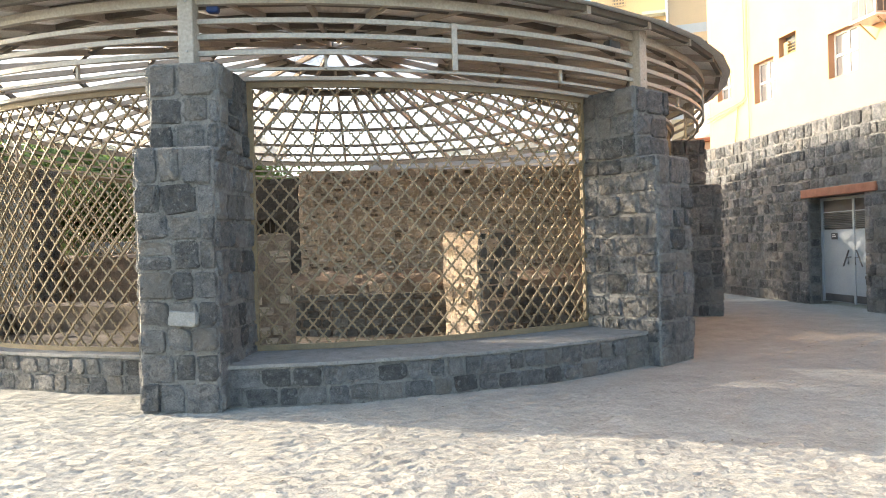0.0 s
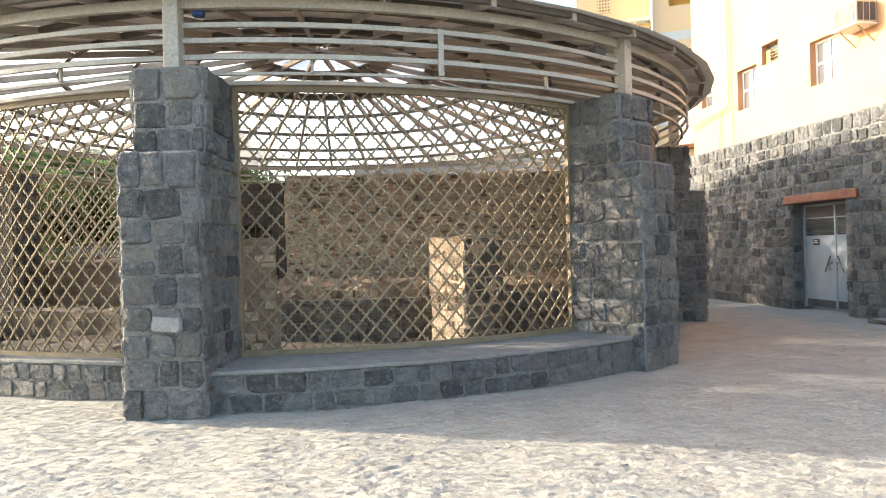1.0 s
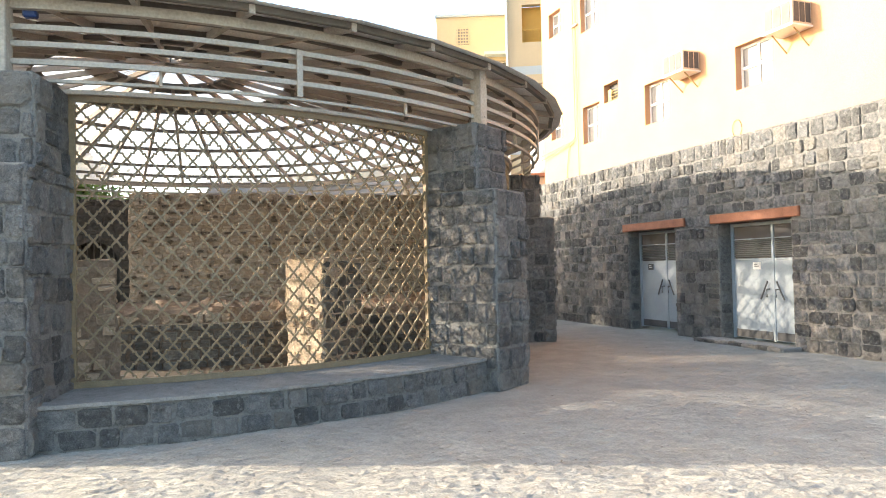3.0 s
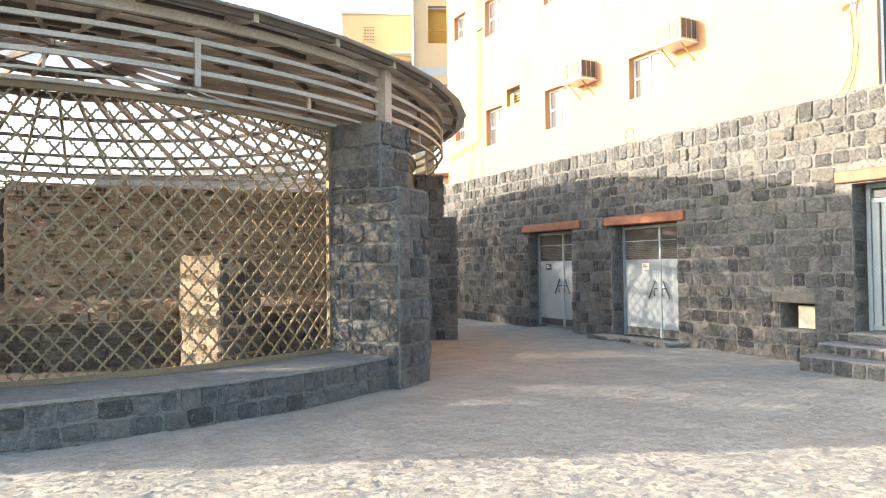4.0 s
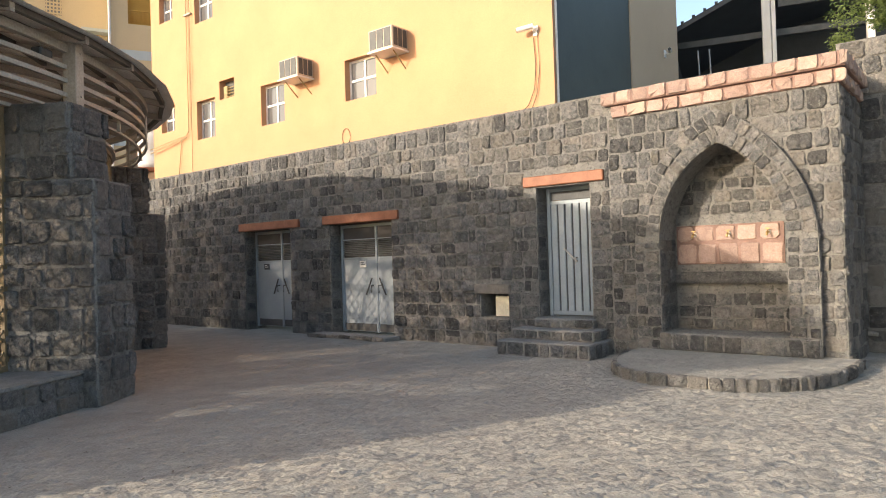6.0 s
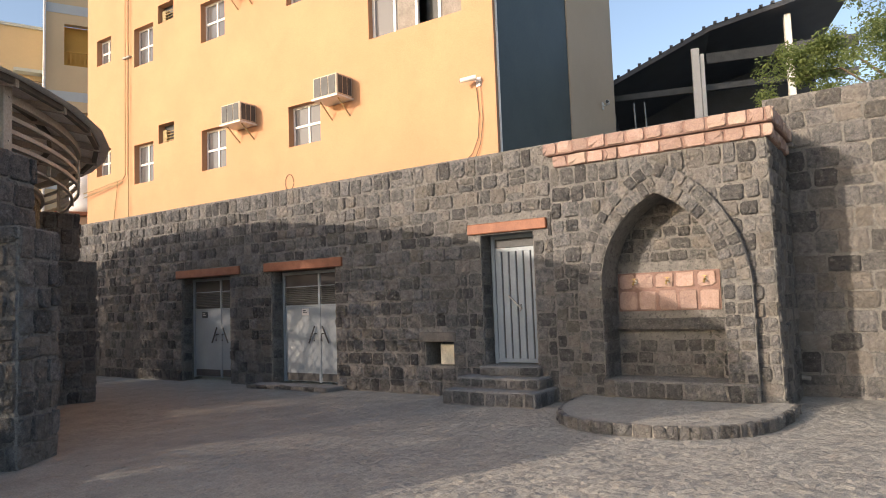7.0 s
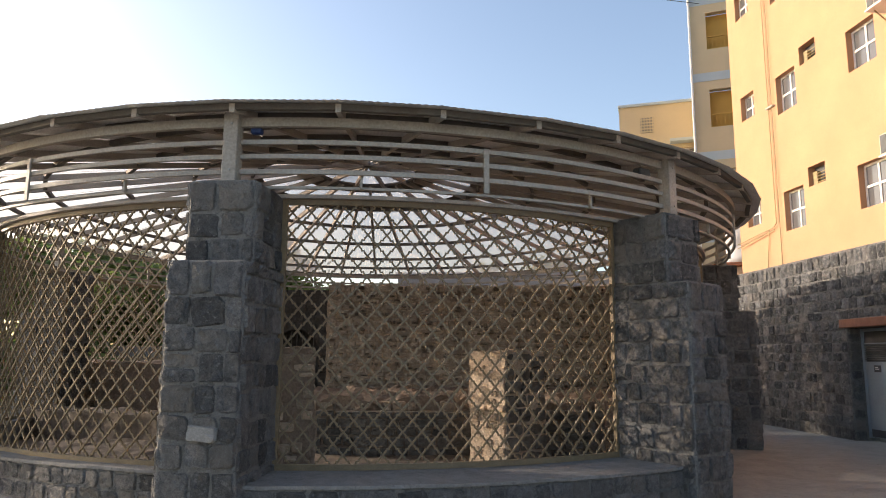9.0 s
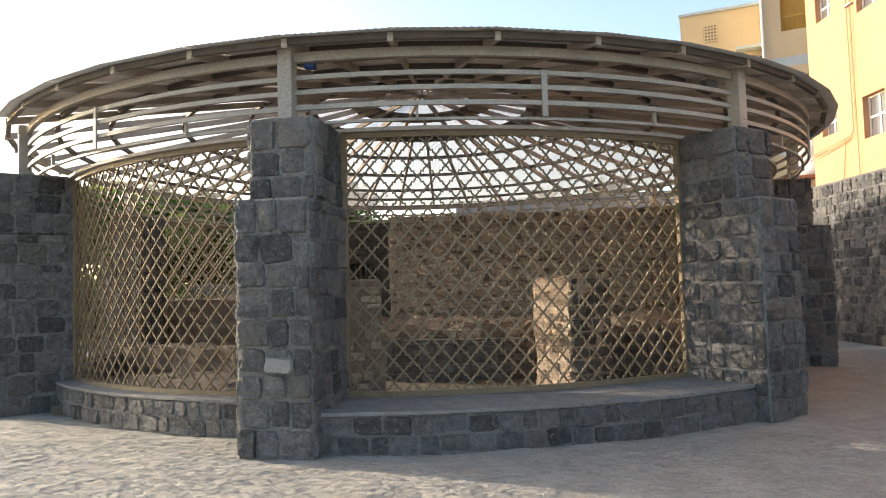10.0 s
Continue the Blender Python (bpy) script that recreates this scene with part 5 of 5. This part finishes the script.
def far_block():
    ob = thing("pale_yellow_house", at_angle(15.6, 33.0), "pale yellow flat-roofed house with a small parapet", "building")
    x0, x1, top = -1.72, 2.6, 13.55
    win = (1.05, 2.4, 10.55, 11.35)
    pierced("wall", x0, x1, 0, top, 0.3, [win], M_YELLOW2, ob)
    box_part("flank", (x0, x0 + .3, .3, 6, 0, top), M_YELLOW2, ob)
    box_part("roof", (x0 - .05, x1, -.08, 6, top, top + .12), M_PALEBLUE, ob)
    grid = box_part("grille_block", (-0.75, -0.15, -0.02, 0.0, 12.2, 12.95), M_MORTAR, ob, label="pierced ventilation block")
    for i in range(5):
        box_part("grille_bar", (-0.75, -0.15, -0.04, -0.02, 12.22 + .15 * i, 12.28 + .15 * i), M_YELLOW2, grid)
        box_part("grille_bar", (-0.73 + .13 * i, -0.68 + .13 * i, -0.045, -0.021, 12.2, 12.95), M_YELLOW2, grid)
    box_part("canopy", (0.55, 2.6, -0.5, 0, 11.55, 11.68), M_PALEBLUE, ob)
    window(ob, *win)


def grey_house():
    """A long plain house beyond the pavilion, seen between its roof and the ruin."""
    ob = thing("grey_house", at_angle(4.5, 27.0), "long pale grey rendered house beyond the pavilion", "building")
    wins = [(x, x + 0.9, 2.2, 3.4) for x in (-3.4, -0.6, 2.2)]
    pierced("wall", -5.0, 4.2, 0, 4.75, 0.3, wins, M_GREYWALL, ob)
    box_part("roof", (-5.1, 4.3, -0.1, 5.0, 4.75, 4.9), M_GREYWALL, ob)
    # dark filling that paints the unlit inside of the house
    box_part("dark_room_core", (-4.9, 4.1, 0.8, 4.9, 0, 4.7), M_DARK, ob)
    for w in wins:
        window(ob, *w)


grey_house()
tower()
far_block()


def water_tank():
    stand = thing("tank_stand", at_angle(21.4, 23.0), "plain rendered block that carries a water tank", "stand")
    box_part("stand_body", (-0.8, 0.8, -0.8, 0.8, 0, 4.3), M_BEIGE, stand, 0.02)
    box_part("stand_slab", (-0.9, 0.9, -0.9, 0.9, 4.3, 4.42), M_LINTEL, stand, 0.02)
    ob = thing("water_tank", at_angle(21.4, 23.0, 4.42), "pale grey plastic water tank with a domed top", "tank")
    bm = bmesh.new()
    prof = ((0.0, 0.66), (0.25, 0.68), (0.28, 0.65), (0.62, 0.66), (0.66, 0.69), (0.95, 0.69), (1.0, 0.66), (1.3, 0.65), (1.46, 0.55), (1.56, 0.36), (1.6, 0.2))
    rings = [[bm.verts.new((r * math.cos(a), r * math.sin(a), z)) for a in [2 * math.pi * i / 28 for i in range(28)]] for z, r in prof]
    for p, q in zip(rings, rings[1:]):
        for i in range(28):
            bm.faces.new((p[i], p[(i + 1) % 28], q[(i + 1) % 28], q[i]))
    bm.faces.new(rings[0][::-1])
    bm.faces.new(rings[-1])
    part("tank_body", bm, M_TANK, ob, smooth=True)
    bm = bmesh.new()
    tube(bm, [(0, 0, 1.6), (0, 0, 1.68)], 0.24, 20)
    part("lid", bm, M_TANK, ob)


water_tank()


def shed():
    """The dark open shed behind the right-hand wall, its roof rising to the right."""
    ob = thing("open_shed", at_angle(66.85, 17.0), "dark open steel shed with a corrugated roof and a cream post", "shed")
    bm = bmesh.new()
    verts = []
    for x, z in ((-1.4, 6.5), (1.05, 7.6), (4.2, 8.3)):
        for y in (0.0, 5.0):
            verts.append(bm.verts.new((x, y, z)))
            verts.append(bm.verts.new((x, y, z + 0.12)))
    for a in (0, 4):
        bm.faces.new([verts[a + i] for i in (0, 2, 6, 4)])
        bm.faces.new([verts[a + i] for i in (1, 5, 7, 3)])
        bm.faces.new([verts[a + i] for i in (0, 4, 5, 1)])
        bm.faces.new([verts[a + i] for i in (2, 3, 7, 6)])
    part("roof_sheet", bm, M_SHED, ob)
    for i in range(22):
        x = -1.35 + i * 0.25
        z = 6.62 + (x + 1.4) * 0.449 if x < 1.05 else 7.72 + (x - 1.05) * 0.222
        box_part("roof_rib", (x, x + 0.07, -0.04, 5.0, z, z + 0.06), M_SHED, ob)
    box_part("back_sheet", (-1.4, 4.2, 4.9, 5.0, 0, 8.2), M_SHED, ob)
    box_part("end_sheet", (-1.4, -1.3, 0.1, 4.9, 0, 6.45), M_SHED, ob)
    box_part("cross_beam", (-1.3, 4.2, 0.6, 0.72, 6.35, 6.50), M_DARK, ob)
    post = box_part("post", (0.62, 0.80, 0.05, 0.25, 0, 7.25), M_WHITE, ob, 0.01, "cream painted steel post")
    box_part("post_flange", (0.812, 0.90, 0.05, 0.25, 0, 7.1), M_WHITE, post, 0.01)
    box_part("post", (2.70, 2.84, 0.3, 0.5, 0, 7.85), M_WHITE, ob, 0.01, "cream painted steel post")
    box_part("cross_beam", (0.98, 4.2, 0.4, 0.52, 6.95, 7.2), M_DARK, ob)
    for x in (-0.66, -0.42):
        bm = bmesh.new()
        tube(bm, [(x, -0.3, 3.5), (x - 0.08, -0.3, 6.0)], 0.02, 6)
        part("rebar", bm, M_STEEL, ob)


shed()


# ---- planting ----
def tree(m, height, spread, crown_low, leaves, label, seed, size=0.05, trunk=0.12):
    r = random.Random(seed)
    ob = thing("tree", m, label, "tree")
    bm = bmesh.new()
    tube(bm, [(0, 0, -0.1), (0.05, 0.02, height * 0.25), (0.0, 0.08, height * 0.5), (0.1, 0.05, height * 0.85)], [trunk, trunk * 0.8, trunk * 0.55, trunk * 0.2], 9)
    tips = []
    for i in range(16):
        z = crown_low * 0.8 + (height - crown_low) * r.random() * 0.9
        a, ln = r.uniform(0, 6.28), spread * r.uniform(0.45, 1.0) * (1 - 0.5 * max(0, z - crown_low) / max(0.1, height - crown_low))
        mid = Vector((0.5 * ln * math.cos(a), 0.5 * ln * math.sin(a), z + 0.2 * ln))
        end = Vector((ln * math.cos(a), ln * math.sin(a), z + 0.28 * ln + r.uniform(-.2, .4)))
        tube(bm, [(0.03, 0.05, z * 0.92), mid, end], [trunk * 0.4, trunk * 0.22, trunk * 0.06], 6)
        tips += [end, mid, mid.lerp(end, 0.5), mid.lerp(end, 0.8)]
    part("trunk", bm, M_BARK, ob)
    clumps = []
    for p in tips:
        for _ in range(3):
            clumps.append((p + Vector((r.gauss(0, .35), r.gauss(0, .35), r.gauss(0, .28))) * spread * 0.4, r.uniform(0.14, 0.34) * spread * 0.55))
    verts, faces = [], []
    for _ in range(leaves):
        c, s = clumps[r.randrange(len(clumps))]
        d = Vector((r.gauss(0, 1), r.gauss(0, 1), r.gauss(0, 0.8)))
        p = c + d.normalized() * s * r.random() ** 0.4
        if p.z < crown_low * 0.6:
            continue
        q = Euler((r.uniform(-1.2, 1.2), r.uniform(-1.2, 1.2), r.uniform(0, 6.28))).to_matrix()
        w, h = size * r.uniform(0.5, 1.0), size * r.uniform(1.2, 2.2)
        k = len(verts)
        for v in ((-.15 * w, 0, 0), (.5 * w, .45 * h, .1 * w), (0, h, 0), (-.5 * w, .5 * h, .1 * w)):
            verts.append(tuple(p + q @ Vector(v)))
        faces.append((k, k + 1, k + 2, k + 3))
    raw_mesh("crown", verts, faces, M_LEAF, ob)
    return ob


tree(at_angle(81.5, 13.6), 6.5, 2.2, 3.3, 70000, "green leafy tree with thin drooping twigs behind the wall", 3, 0.04, 0.07)
tree(at_angle(86.5, 13.0), 6.9, 2.2, 3.4, 45000, "green leafy tree with thin drooping twigs behind the wall", 4, 0.04, 0.07)
tree(at_angle(-26.0, 25.0), 4.6, 3.4, 0.5, 17000, "dusty green tree beyond the pavilion", 5, 0.22, 0.2)
tree(at_angle(-32.0, 27.0), 4.9, 3.6, 0.5, 17000, "dusty green tree beyond the pavilion", 6, 0.22, 0.2)
tree(at_angle(-20.0, 27.0), 5.0, 3.4, 0.5, 17000, "dusty green tree beyond the pavilion", 7, 0.22, 0.2)
tree(at_angle(5.0, 31.0), 6.6, 3.0, 2.0, 9000, "dusty dry tree beyond the pavilion", 9, 0.17, 0.2)
tree(at_angle(-14.5, 30.0), 6.9, 3.4, 2.0, 11000, "dusty green tree beyond the pavilion", 8, 0.17, 0.2)


def far_wall():
    ob = thing("wall_north", pose(-10.5, 21.5, 0, 0, 0, 8), "low far garden wall with a pale coping", "wall", kind="structure")
    box_part("wall_body", (-9, 8.0, 0, 0.3, 0, 1.50), M_MUD, ob, 0.02)
    box_part("coping", (-9, 8.0, -0.08, 0.38, 1.50, 1.85), M_SCREED, ob, 0.02)


far_wall()

# ---- stones, laid last ----
for ob, faces, single, *mat in LATER:
    if mat:
        lay_stones(ob, faces, single, mat[0], mat[0])
    elif ob == wall_east:
        lay_stones(ob, faces, single, near=lambda p: abs(p.x - 8.2) + 0.6 * abs(p.z - 1.3))
    else:
        lay_stones(ob, faces, single)
